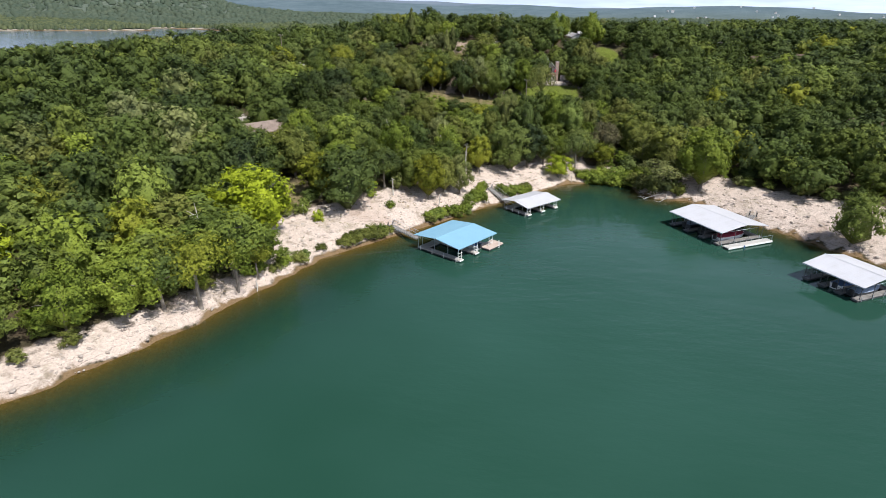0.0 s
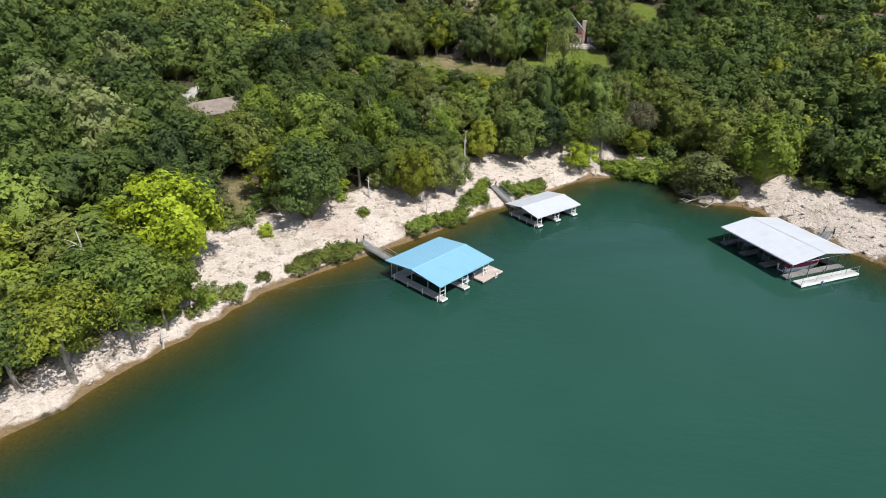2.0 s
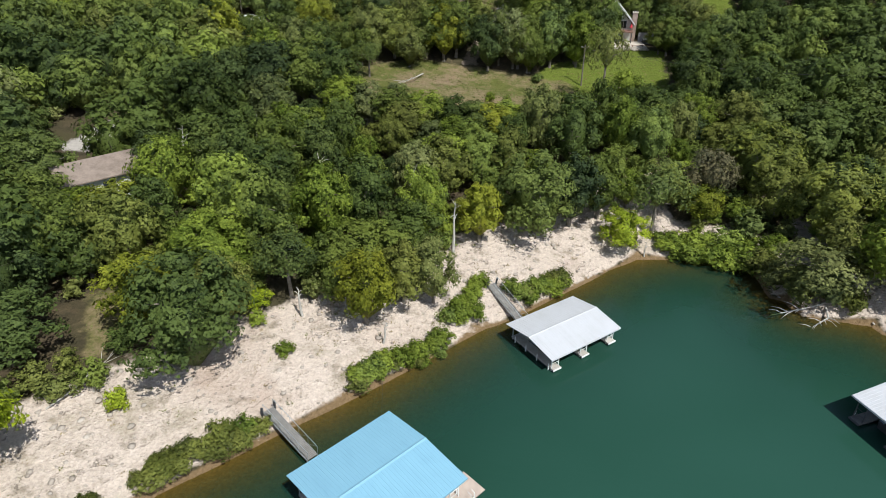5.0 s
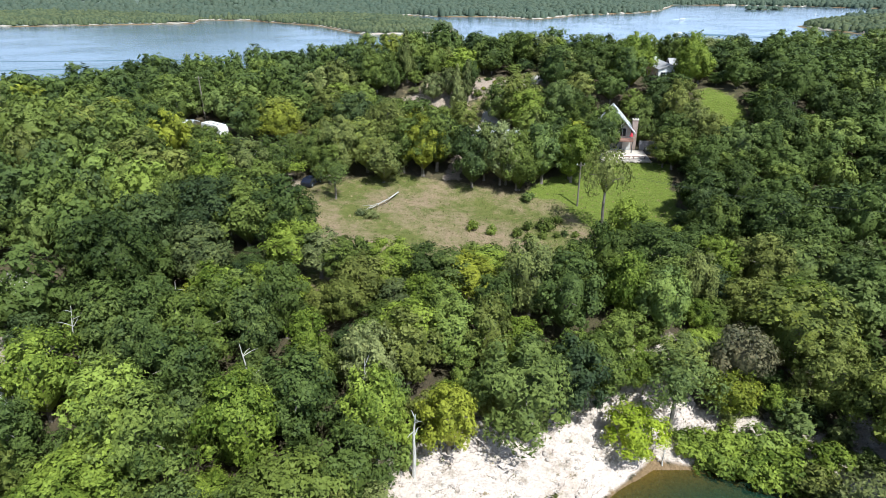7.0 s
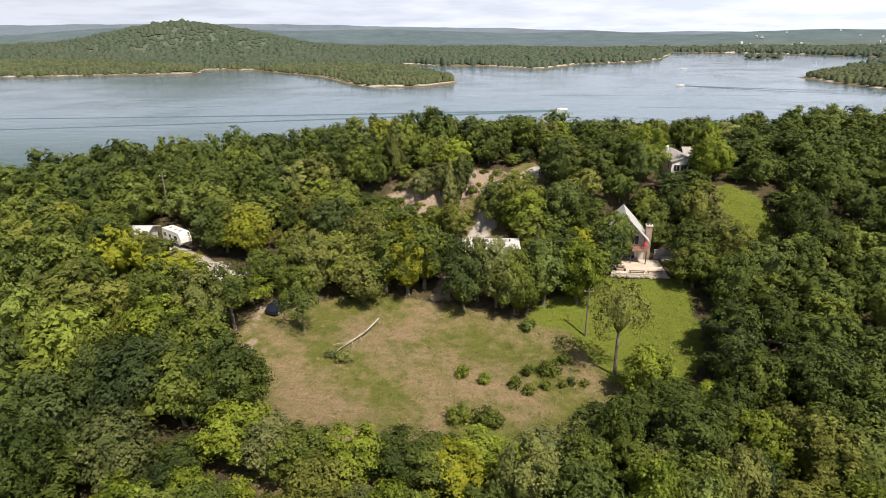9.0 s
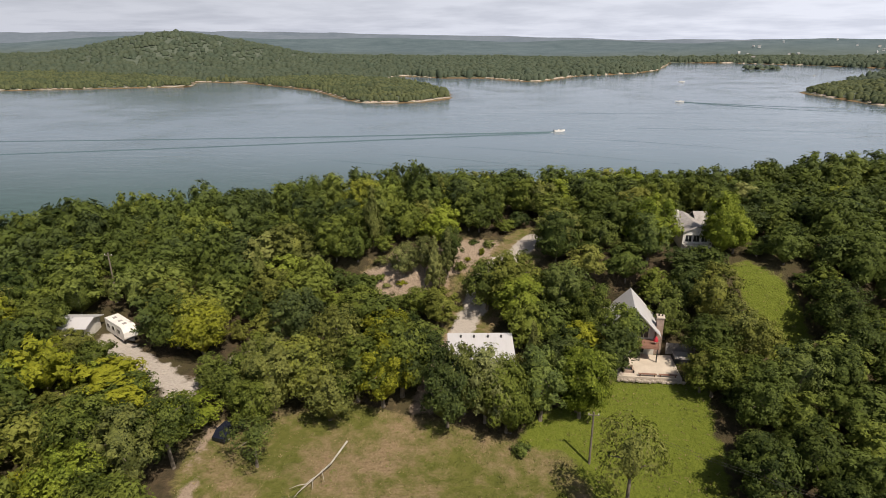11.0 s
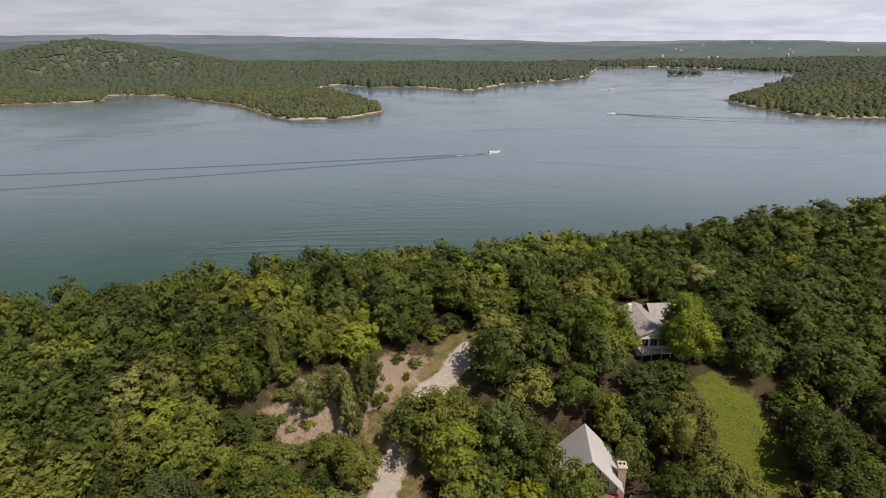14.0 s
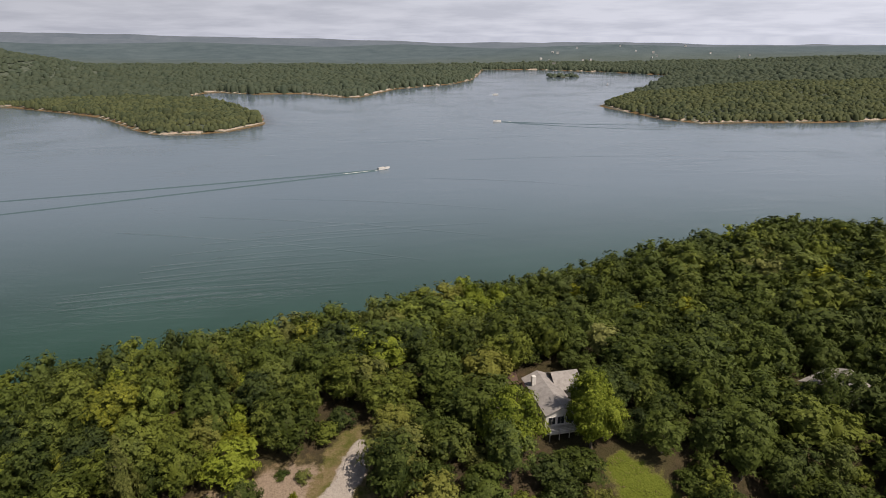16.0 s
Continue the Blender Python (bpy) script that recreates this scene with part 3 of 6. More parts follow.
low = (MH < 0.6).ravel()
keep = low[quads].any(1)
wq = quads[keep]
used, inv = np.unique(wq, return_inverse=True)
wco = co[used].copy()
depth = np.maximum(-wco[:, 2], 0)
wco[:, 2] = 0
me = big_mesh("water", wco, inv.reshape(-1, 4))
a = me.attributes.new("depth", "FLOAT", "POINT")
a.data.foreach_set("value", depth.astype(np.float32))
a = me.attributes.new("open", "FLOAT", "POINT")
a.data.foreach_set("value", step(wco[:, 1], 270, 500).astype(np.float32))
a = me.attributes.new("ruffled", "FLOAT", "POINT")
a.data.foreach_set("value", np.exp(-((wco[:, 0] + 38) / 34) ** 2 - ((wco[:, 1] - 350 - 0.1 * wco[:, 0]) / 15) ** 2).astype(np.float32))
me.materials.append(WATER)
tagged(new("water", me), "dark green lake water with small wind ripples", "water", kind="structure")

# ---- small mesh kit ----
class Kit:
    """Collects vertices and faces of one part."""

    def __init__(self):
        self.v, self.f = [], []

    def add(self, verts, faces):
        k = len(self.v)
        self.v += [tuple(p) for p in verts]
        self.f += [tuple(i + k for i in q) for q in faces]
        return self

    def box(self, x0, x1, y0, y1, z0, z1, turn=None):
        p = [(x, y, z) for z in (z0, z1) for x, y in ((x0, y0), (x1, y0), (x1, y1), (x0, y1))]
        if turn is not None:
            p = [turn @ Vector(q) for q in p]
        return self.add(p, [(3, 2, 1, 0), (4, 5, 6, 7), (0, 1, 5, 4), (1, 2, 6, 5), (2, 3, 7, 6), (3, 0, 4, 7)])

    def slab(self, x0, x1, y0, y1, z0, z1, c=0.02):
        """A box with its upper edges chamfered."""
        p = [(x0, y0, z0), (x1, y0, z0), (x1, y1, z0), (x0, y1, z0), (x0, y0, z1 - c), (x1, y0, z1 - c), (x1, y1, z1 - c), (x0, y1, z1 - c),
             (x0 + c, y0 + c, z1), (x1 - c, y0 + c, z1), (x1 - c, y1 - c, z1), (x0 + c, y1 - c, z1)]
        f = [(3, 2, 1, 0), (8, 9, 10, 11)]
        for k in range(4):
            n = (k + 1) % 4
            f += [(k, n, n + 4, k + 4), (k + 4, n + 4, n + 8, k + 8)]
        return self.add(p, f)

    def tube(self, a, b, ra, rb=None, n=6):
        a, b = Vector(a), Vector(b)
        rb = ra if rb is None else rb
        q = (b - a).to_track_quat("Z", "Y")
        ring = lambda c, r: [c + q @ Vector((r * math.cos(2 * math.pi * k / n), r * math.sin(2 * math.pi * k / n), 0)) for k in range(n)]
        f = [(k, (k + 1) % n, n + (k + 1) % n, n + k) for k in range(n)] + [tuple(reversed(range(n))), tuple(range(n, 2 * n))]
        return self.add(ring(a, ra) + ring(b, rb), f)

    def limb(self, pts, radii, n=6):
        for a, b, ra, rb in zip(pts, pts[1:], radii, radii[1:]):
            self.tube(a, b, ra, rb, n)
        return self

    def hull(self, rings):
        """A skin over rings of equal length, closed at both ends."""
        n, v, f = len(rings[0]), [], []
        for r in rings:
            v += r
        for k in range(len(rings) - 1):
            f += [(k * n + i, k * n + (i + 1) % n, (k + 1) * n + (i + 1) % n, (k + 1) * n + i) for i in range(n)]
        f += [tuple(reversed(range(n))), tuple(range((len(rings) - 1) * n, len(rings) * n))]
        return self.add(v, f)

    @property
    def data(self):
        return self.v, self.f


def turned(deg):
    return Matrix.Rotation(radians(deg), 4, "Z")


# ---- trees ----
ICO = bmesh.new()
bmesh.ops.create_icosphere(ICO, subdivisions=1, radius=1.0)
ICO_V = np.array([v.co[:] for v in ICO.verts])
ICO_F = np.array([[v.index for v in f.verts] for f in ICO.faces])
ICO.free()
OCT_V = np.array([(1, 0, 0), (0, 1, 0), (-1, 0, 0), (0, -1, 0), (0, 0, 1), (0, 0, -1)], float)
DOME_V = np.array([(math.cos(a * 1.2566), math.sin(a * 1.2566), -0.5) for a in range(5)] + [(0.74 * math.cos(a * 1.2566 + 0.6), 0.74 * math.sin(a * 1.2566 + 0.6), 0.62) for a in range(5)] + [(0, 0, 1.0)])
DOME_F = np.array([(a, (a + 1) % 5, 5 + a) for a in range(5)] + [((a + 1) % 5, 5 + (a + 1) % 5, 5 + a) for a in range(5)] + [(5 + a, 5 + (a + 1) % 5, 10) for a in range(5)])
OCT_F = np.array([(0, 1, 4), (1, 2, 4), (2, 3, 4), (3, 0, 4), (1, 0, 5), (2, 1, 5), (3, 2, 5), (0, 3, 5)])


def crown_arrays(rs, R, Z0, Z1, clumps, leaves, leaf, cone=False, open_=0.0):
    """A domed crown of billowing leaf clumps, each a shell of single leaf sprays. Returns vertices and triangles."""
    V, F, n = [], [], 0
    zc, hz = Z0 + 0.40 * (Z1 - Z0), 0.60 * (Z1 - Z0)
    lean = rs.uniform(-0.12, 0.12, 2) * R
    wide = 1 + 0.16 * np.cos(rs.uniform(0, 6.28) + np.array([0.0, 2.1, 4.2]))
    cs = []
    for k in range(clumps):
        u = (k + 0.5) / clumps
        zz = 1 - (1.45 if not cone else 1.7) * u
        a = 2.399963 * k + rs.uniform(-0.45, 0.45)
        rr = 0.85 * (1 - zz) / 1.7 + 0.05 if cone else max(0.0, 1 - abs(zz) ** 2.3) ** 0.5
        q = rs.uniform(0.62, 0.84)
        reach = R * q * rr * wide[int(a / 2.1) % 3]
        down = hz if zz > 0 else zc - Z0
        c = np.array([reach * math.cos(a) + lean[0] * zz, reach * math.sin(a) + lean[1] * zz, zc + down * (0.80 if zz > 0 else 0.9) * zz + rs.uniform(-0.05, 0.05) * hz])
        cs.append((c, R * rs.uniform(0.66, 1.25) * 1.62 / math.sqrt(clumps) * (0.5 + 0.5 * rr if cone else 1.0)))
    heart = np.array([lean[0] * 0.3, lean[1] * 0.3, zc])
    girth = (0.62 if not cone else 0.34) * (1 - 0.5 * open_)
    core = ICO_V * (R * girth, R * girth, hz * 0.70) * (1 + rs.uniform(-0.15, 0.15, (len(ICO_V), 1))) + heart
    V.append(core); F.append(ICO_F + n); n += len(core)
    area = np.array([r * r for _, r in cs])
    counts = np.maximum((leaves * area / area.sum()).astype(int), 5)
    for (c, r), m in zip(cs, counts):
        core = OCT_V * (r * 0.60 * (1 - open_)) * (1 + rs.uniform(-0.2, 0.2, (6, 1))) + c
        V.append(core); F.append(OCT_F + n); n += 6
        out = (c - heart) / (R, R, hz)
        out = out / (np.linalg.norm(out) + 1e-6)
        d = rs.normal(size=(m, 3)) + out * 0.75 + (0, 0, 0.35)
        d /= np.linalg.norm(d, axis=1, keepdims=True)
        ruffle = 1 + 0.17 * np.sin(d @ rs.normal(size=3) * 5.0 + rs.uniform(0, 6)) + 0.10 * np.sin(d @ rs.normal(size=3) * 9.0)
        pos = c + d * (r * ruffle * rs.uniform(0.70, 1.06, m))[:, None] * (1, 1, 0.86)
        nor = d * 0.75 + out * 0.35 + rs.normal(size=(m, 3)) * 0.36 + (0, 0, 0.12)
        nor /= np.linalg.norm(nor, axis=1, keepdims=True)
        t = np.cross(nor, rs.normal(size=(m, 3)))
        t /= np.linalg.norm(t, axis=1, keepdims=True)
        b = np.cross(nor, t)
        s = leaf * rs.uniform(0.55, 1.4, (m, 1))
        p = np.stack([pos - t * s, pos + t * s * rs.uniform(0.3, 1.0, (m, 1)) + b * s * 0.75, pos + t * s * rs.uniform(0.3, 0.9, (m, 1)) - b * s * 0.75], 1)
        V.append(p.reshape(-1, 3))
        F.append((n + np.arange(3 * m)).reshape(-1, 3))
        n += 3 * m
    return np.concatenate(V), np.concatenate(F)


def trunk_kit(rs, H, R, low, lean=0.0, limbs=5):
    k = Kit()
    r0 = 0.10 + 0.016 * H
    a = rs.uniform(0, 6.28)
    top = Vector((lean * math.cos(a), lean * math.sin(a), low + 0.55 * (H - low)))
    mid = top * 0.5 + Vector((rs.uniform(-0.2, 0.2), rs.uniform(-0.2, 0.2), 0))
    k.limb([Vector((0, 0, -0.4)), Vector((0, 0, 0.25)), mid, top], [r0 * 1.5, r0, r0 * 0.8, r0 * 0.45], 7)
    for j in range(limbs):
        b = 6.28 * j / limbs + rs.uniform(-0.4, 0.4)
        s = mid.lerp(top, rs.uniform(0.1, 0.9))
        e = s + Vector((math.cos(b), math.sin(b), 0)) * R * rs.uniform(0.5, 0.8) + Vector((0, 0, rs.uniform(0.6, 1.8)))
        k.limb([s, s.lerp(e, 0.5) + Vector((0, 0, 0.25)), e], [r0 * 0.4, r0 * 0.28, r0 * 0.12], 5)
    return k


TREE_R, TREE_H = 3.3, 9.0
SHAPES = []
for k in range(9):
    rs = np.random.RandomState(40 + k)
    hh = TREE_H * rs.uniform(0.92, 1.08)
    low = hh * rs.uniform(0.03, 0.14)
    V, F = crown_arrays(rs, TREE_R * rs.uniform(0.95, 1.12), low, hh, int(rs.randint(24, 38)), 2850, 0.195)
    SHAPES.append((V, F, trunk_kit(rs, hh, TREE_R, low)))
for k in range(2):       # tall stems, crown high up
    rs = np.random.RandomState(220 + k)
    V, F = crown_arrays(rs, TREE_R, TREE_H * (0.40 + 0.08 * k), TREE_H, 20 - 4 * k, 2300 - 700 * k, 0.20, open_=0.35 + 0.35 * k)
    SHAPES.append((V, F, trunk_kit(rs, TREE_H, TREE_R, TREE_H * 0.42)))
for k in range(2):       # cedars
    rs = np.random.RandomState(240 + k)
    V, F = crown_arrays(rs, TREE_R, 0.4, TREE_H, 34, 3000, 0.20, cone=True)
    SHAPES.append((V, F, trunk_kit(rs, TREE_H, TREE_R * 0.5, 0.6)))
BUSH_SHAPES = []
for k in range(4):
    rs = np.random.RandomState(80 + k)
    V, F = crown_arrays(rs, 1.0, 0.0, 1.5, 12, 620, 0.115)
    BUSH_SHAPES.append((V, F))
MIDDLE = []
for k in range(6):
    rs = np.random.RandomState(360 + k)
    hh = TREE_H * rs.uniform(0.92, 1.08)
    MIDDLE.append(crown_arrays(rs, TREE_R * rs.uniform(0.95, 1.12), hh * 0.06, hh, int(rs.randint(20, 28)), 1150, 0.29))
LITE = []
for k in range(7):
    rs = np.random.RandomState(60 + k)
    hh = TREE_H * rs.uniform(0.92, 1.08)
    LITE.append(crown_arrays(rs, TREE_R * rs.uniform(0.95, 1.12), hh * 0.06, hh, int(rs.randint(13, 18)), 560, 0.36))

FARTHER = []
for k in range(6):
    rs = np.random.RandomState(160 + k)
    hh = TREE_H * rs.uniform(0.92, 1.08)
    FARTHER.append(crown_arrays(rs, TREE_R * rs.uniform(0.95, 1.12), hh * 0.08, hh, 9, 240, 0.52))


def tri_mesh(name, V, F, mat):
    me = big_mesh(name, V, F)
    me.materials.append(mat)
    return me


CROWN_MESH, TRUNK_MESH = {}, {}


def tree_meshes(shape, tone):
    if (shape, tone) not in CROWN_MESH:
        CROWN_MESH[shape, tone] = tri_mesh("crown", SHAPES[shape][0], SHAPES[shape][1], LEAF[tone])
    if shape not in TRUNK_MESH:
        k = SHAPES[shape][2]
        me = bpy.data.meshes.new("trunk")
        me.from_pydata(k.v, [], k.f)
        me.materials.append(BARK)
        TRUNK_MESH[shape] = me
    return CROWN_MESH[shape, tone], TRUNK_MESH[shape]


TONE_WORDS = ["green oak", "dark green oak", "fresh light green", "olive green", "bright yellow-green", "grey-green", "browning half-bare", "yellowish olive green"]
TREES = []


def tree(x, y, R, H, tone, shape, turn, where_="in the shoreside wood", z=None):
    cm, tm = tree_meshes(shape, tone)
    z = ground_z(x, y) if z is None else z
    ob = thing("tree", "%s broadleaf tree %s" % (TONE_WORDS[tone], where_) if shape < 11 else "grey-green conical cedar tree %s" % where_, "tree",
               Matrix.Translation((x, y, z)) @ turned(turn) @ Matrix.Diagonal((R / TREE_R, R / TREE_R, H / TREE_H, 1)), "trees of the wood")
    part("trunk", tm, BARK, ob)
    part("crown", cm, None, ob)
    TREES.append((x, y, R))
    return ob


BUSH_MESH = {}


def bush(x, y, R, H, tone, shape, where_, z=None):
    if (shape, tone) not in BUSH_MESH:
        BUSH_MESH[shape, tone] = tri_mesh("bush", BUSH_SHAPES[shape][0], BUSH_SHAPES[shape][1], LEAF[tone])
    z = ground_z(x, y) if z is None else z
    ob = new("bush", BUSH_MESH[shape, tone])
    ob.matrix_basis = Matrix.Translation((x, y, z - 0.1)) @ turned(x * 37) @ Matrix.Diagonal((R, R, H / 1.5, 1))
    return tagged(ob, "%s leafy bush %s" % (TONE_WORDS[tone].replace(" oak", ""), where_), "bush", "bushes")


# trees that stand out one by one: place, crown radius, height, tone
WEST_SHORE_TREES = [
    (-36.4, 59.8, 3.4, 8.0, 2), (-33.4, 62.4, 3.2, 7.5, 2), (-31.4, 66.6, 3.0, 7.6, 2), (-27.0, 69.8, 2.6, 6.8, 2), (-25.4, 73.4, 2.2, 6.0, 7), (-40.5, 55.0, 3.6, 8.5, 2), (-45.5, 50.0, 3.6, 8.0, 0),
    (-27.6, 83.2, 5.2, 12.8, 4), (-28.2, 72.2, 4.6, 9.5, 2), (-25.8, 76.5, 3.0, 7.0, 2), (-32.0, 71.5, 4.0, 9.0, 2), (-29.9, 64.6, 3.8, 9.5, 7), (-36.0, 62.5, 3.6, 8.5, 2),
    (-17.2, 98.2, 5.0, 11.5, 1), (-22.5, 101.0, 3.6, 8.5, 7), (-20.9, 115.8, 4.0, 11.0, 2), (-30.2, 119.2, 3.4, 10.0, 2), (-28.8, 108.0, 4.0, 10.5, 3), (-33.0, 113.6, 3.2, 7.0, 7),
    (-40.5, 112.8, 3.4, 7.5, 0), (-36.6, 113.0, 2.8, 6.0, 2), (-43.5, 117.0, 3.4, 9.0, 0), (-46.5, 117.5, 4.2, 8.0, 0),
]
BEACH_TREES = [
    (21.6, 134.0, 3.4, 8.5, 0),
    (-12.0, 109.0, 3.0, 7.5, 0), (-3.6, 107.4, 3.0, 9.5, 7), (-0.5, 111.5, 2.8, 8.0, 3), (2.5, 112.6, 2.3, 8.5, 5), (-7.2, 110.5, 3.0, 8.0, 0), (-10.5, 118.0, 3.6, 11.0, 2),
    (6.4, 124.6, 2.9, 8.8, 7), (13.6, 128.6, 4.8, 11.0, 0), (17.8, 131.5, 3.6, 9.5, 1), (0.0, 122.5, 3.2, 10.5, 2),
]
COVE_TREES = [
    (30.6, 137.0, 3.2, 8.0, 7), (25.6, 136.6, 2.6, 6.0, 2),
    (24.6, 129.6, 2.9, 5.2, 4), (28.6, 132.0, 3.4, 9.5, 0), (35.8, 136.6, 3.2, 9.5, 6), (35.2, 135.0, 2.8, 6.5, 7), (43.6, 142.0, 5.4, 10.5, 7), (44.6, 120.2, 4.6, 6.8, 5),
    (49.3, 130.3, 4.5, 10.5, 7), (52.5, 119.8, 5.2, 14.0, 2), (48.0, 123.0, 3.6, 9.0, 3), (70.4, 112.0, 2.8, 6.0, 0), (66.5, 91.0, 3.6, 9.5, 0), (78.0, 106.0, 3.8, 7.0, 0),
    (86.0, 110.0, 4.0, 8.0, 1),
]
CLEARING_TREES = [
    (-13.0, 182.0, 3.4, 8.5, 3),
    (25.1, 172.2, 3.5, 13.6, 3), (-18.7, 171.5, 2.7, 6.4, 0), (-27.6, 168.5, 3.4, 9.5, 0), (8.5, 149.0, 3.2, 4.6, 4), (4.0, 146.0, 3.2, 5.0, 0), (6.5, 145.5, 3.4, 5.4, 7),
    (15.5, 149.0, 3.4, 5.6, 5), (-21.8, 178.0, 3.0, 8.0, 0), (-19.0, 150.0, 4.0, 9.5, 1), (-24.5, 155.0, 4.2, 10.0, 0), (21.5, 157.5, 3.4, 4.8, 1), (27.0, 160.5, 3.6, 5.6, 1),
    (19.0, 152.5, 3.2, 5.2, 5), (12.0, 147.5, 3.2, 4.6, 2), (-18.0, 150.5, 3.4, 8.0, 0), (-15.5, 144.0, 3.6, 7.0, 2), (30.5, 162.5, 3.8, 7.0, 1),
    (-3.5, 144.5, 3.2, 6.0, 2), (-8.0, 143.5, 3.4, 6.4, 0), (-12.0, 143.8, 3.2, 6.6, 5), (0.5, 145.5, 3.0, 5.6, 1), (-5.8, 141.5, 3.4, 7.0, 3),
]
RIM_TREES = [
    (-13.5, 188.5, 4.3, 11.4, 3), (-4.0, 188.5, 3.9, 10.8, 1), (2.0, 186.8, 3.2, 9.1, 1), (8.0, 185.0, 3.0, 8.9, 5), (11.5, 184.0, 2.8, 8.4, 0), (15.5, 186.5, 3.9, 10.8, 2),
    (20.5, 188.5, 3.7, 10.2, 2), (3.0, 183.8, 3.5, 10.2, 1), (11.0, 184.0, 3.5, 11.8, 0), (20.8, 187.6, 3.5, 11.4, 2), (9.0, 185.2, 3.5, 12.0, 5), (-4.0, 187.5, 4.5, 12.6, 0),
    (-10.0, 185.6, 4.3, 11.4, 0), (-20.6, 182.4, 4.1, 10.8, 3), (-6.3, 185.4, 3.9, 10.8, 7), (5.0, 186.0, 3.0, 11.3, 5), (-16.6, 184.6, 4.3, 10.8, 7),
]
LANE_TREES = [
    (-34.5, 189.0, 4.0, 9.5, 7), (-39.5, 190.5, 3.6, 9.5, 1), (-25.5, 180.5, 3.4, 8.5, 0), (-46.5, 181.6, 2.8, 5.4, 0), (-51.0, 183.2, 3.0, 6.0, 3), (-58.5, 187.0, 3.2, 8.0, 0),
    (-21.0, 193.5, 4.2, 10.0, 0), (-35.2, 190.0, 4.4, 9.5, 7),
]
GARAGE_TREES = [
    (-4.9, 212.7, 2.2, 7.0, 5), (-0.4, 214.4, 2.0, 7.5, 1), (-8.4, 211.9, 2.4, 6.5, 5), (10.3, 208.4, 4.6, 11.5, 3), (18.6, 207.4, 4.2, 11.0, 0), (19.2, 194.2, 3.2, 9.0, 1),
    (-14.0, 201.5, 3.6, 6.5, 0), (-0.6, 203.0, 3.4, 6.5, 3), (12.8, 189.0, 2.4, 7.0, 3), (18.0, 192.0, 3.4, 8.5, 0), (6.6, 208.3, 4.0, 9.5, 0), (12.0, 205.0, 4.4, 10.0, 2),
    (-4.5, 206.4, 2.8, 4.5, 0),
]
CHALET_TREES = [
    (28.0, 199.2, 3.0, 10.6, 2), (23.0, 203.5, 3.4, 9.5, 0), (44.5, 201.5, 3.4, 9.5, 3), (42.8, 208.1, 3.8, 10.5, 3), (39.7, 211.8, 3.6, 8.5, 1), (40.5, 200.0, 3.6, 9.0, 1),
    (39.5, 193.0, 3.4, 8.5, 0), (22.5, 205.1, 3.6, 9.5, 1), (35.9, 208.1, 3.4, 9.5, 0), (24.2, 193.0, 2.2, 6.0, 2), (38.0, 193.6, 2.6, 7.0, 3),
]
WHITE_HOUSE_TREES = [
    (50.6, 192.3, 3.8, 9.5, 0), (55.0, 193.2, 3.6, 9.0, 1), (47.4, 199.5, 3.0, 8.5, 3), (60.5, 206.0, 4.2, 10.5, 1), (60.0, 199.0, 4.0, 10.0, 1),
    (89.8, 226.6, 3.4, 9.5, 1),
    (47.4, 224.6, 3.4, 12.0, 2),
    (47.1, 221.4, 3.4, 10.0, 2), (49.7, 223.1, 3.0, 9.0, 2), (34.7, 221.1, 4.0, 11.5, 2), (33.8, 217.6, 3.6, 9.0, 2),
]
MARKED = WEST_SHORE_TREES + BEACH_TREES + COVE_TREES + CLEARING_TREES + RIM_TREES + LANE_TREES + GARAGE_TREES + CHALET_TREES + WHITE_HOUSE_TREES
TALL = [(25.1, 172.2), (-28.2, 72.2), (-29.9, 64.6), (-33.4, 62.4), (-27.0, 69.8), (-25.4, 73.4), (44.6, 120.2), (-12.0, 109.0), (28.6, 132.0), (35.8, 136.6), (25.1, 171.6), (-18.7, 171.5), (2.0, 186.8), (8.0, 185.0), (-27.6, 168.5), (12.8, 189.0), (-13.5, 188.5)]
for k, (x, y, R, H, tone) in enumerate(MARKED):
    spot = "on the bare shore" if y < 135 else "beside the clearing" if y < 190 else "among the houses"
    tree(x, y, R, H, tone, 10 if y == 172.2 else 9 + k % 2 if (x, y) in TALL else k % 9, k * 67 % 360, spot)

for x, y, R, H, tone in ((-31.0, 203.0, 2.6, 12.0, 5), (-15.2, 217.4, 2.6, 12.5, 5), (-2.7, 209.8, 2.3, 11.0, 5), (14.2, 193.6, 2.1, 9.5, 3), (-0.7, 212.3, 2.2, 9.5, 5)):
    tree(x, y, R, H, tone, 11 + int(abs(x)) % 2, x * 41 % 360, "among the houses")

# the wood: a jittered grid, thinned by clearings, lanes, roofs and shore
wood = np.random.RandomState(3)
PITCH = 5.6
gx, gy = np.meshgrid(np.arange(-420, 470, PITCH), np.arange(-10, 345, PITCH))
gx = gx + wood.uniform(-0.42, 0.42, gx.shape) * PITCH + (np.arange(gx.shape[0]) % 2)[:, None] * PITCH * 0.5
gy = gy + wood.uniform(-0.42, 0.42, gy.shape) * PITCH
gx, gy = gx.ravel(), gy.ravel()
gh, gb, gn, gf, gs = lie(gx, gy)
ok = gn & (gb > strand(gx, gy)) & (gh > 0.8) & (np.minimum(gs, 50) > 2.0)
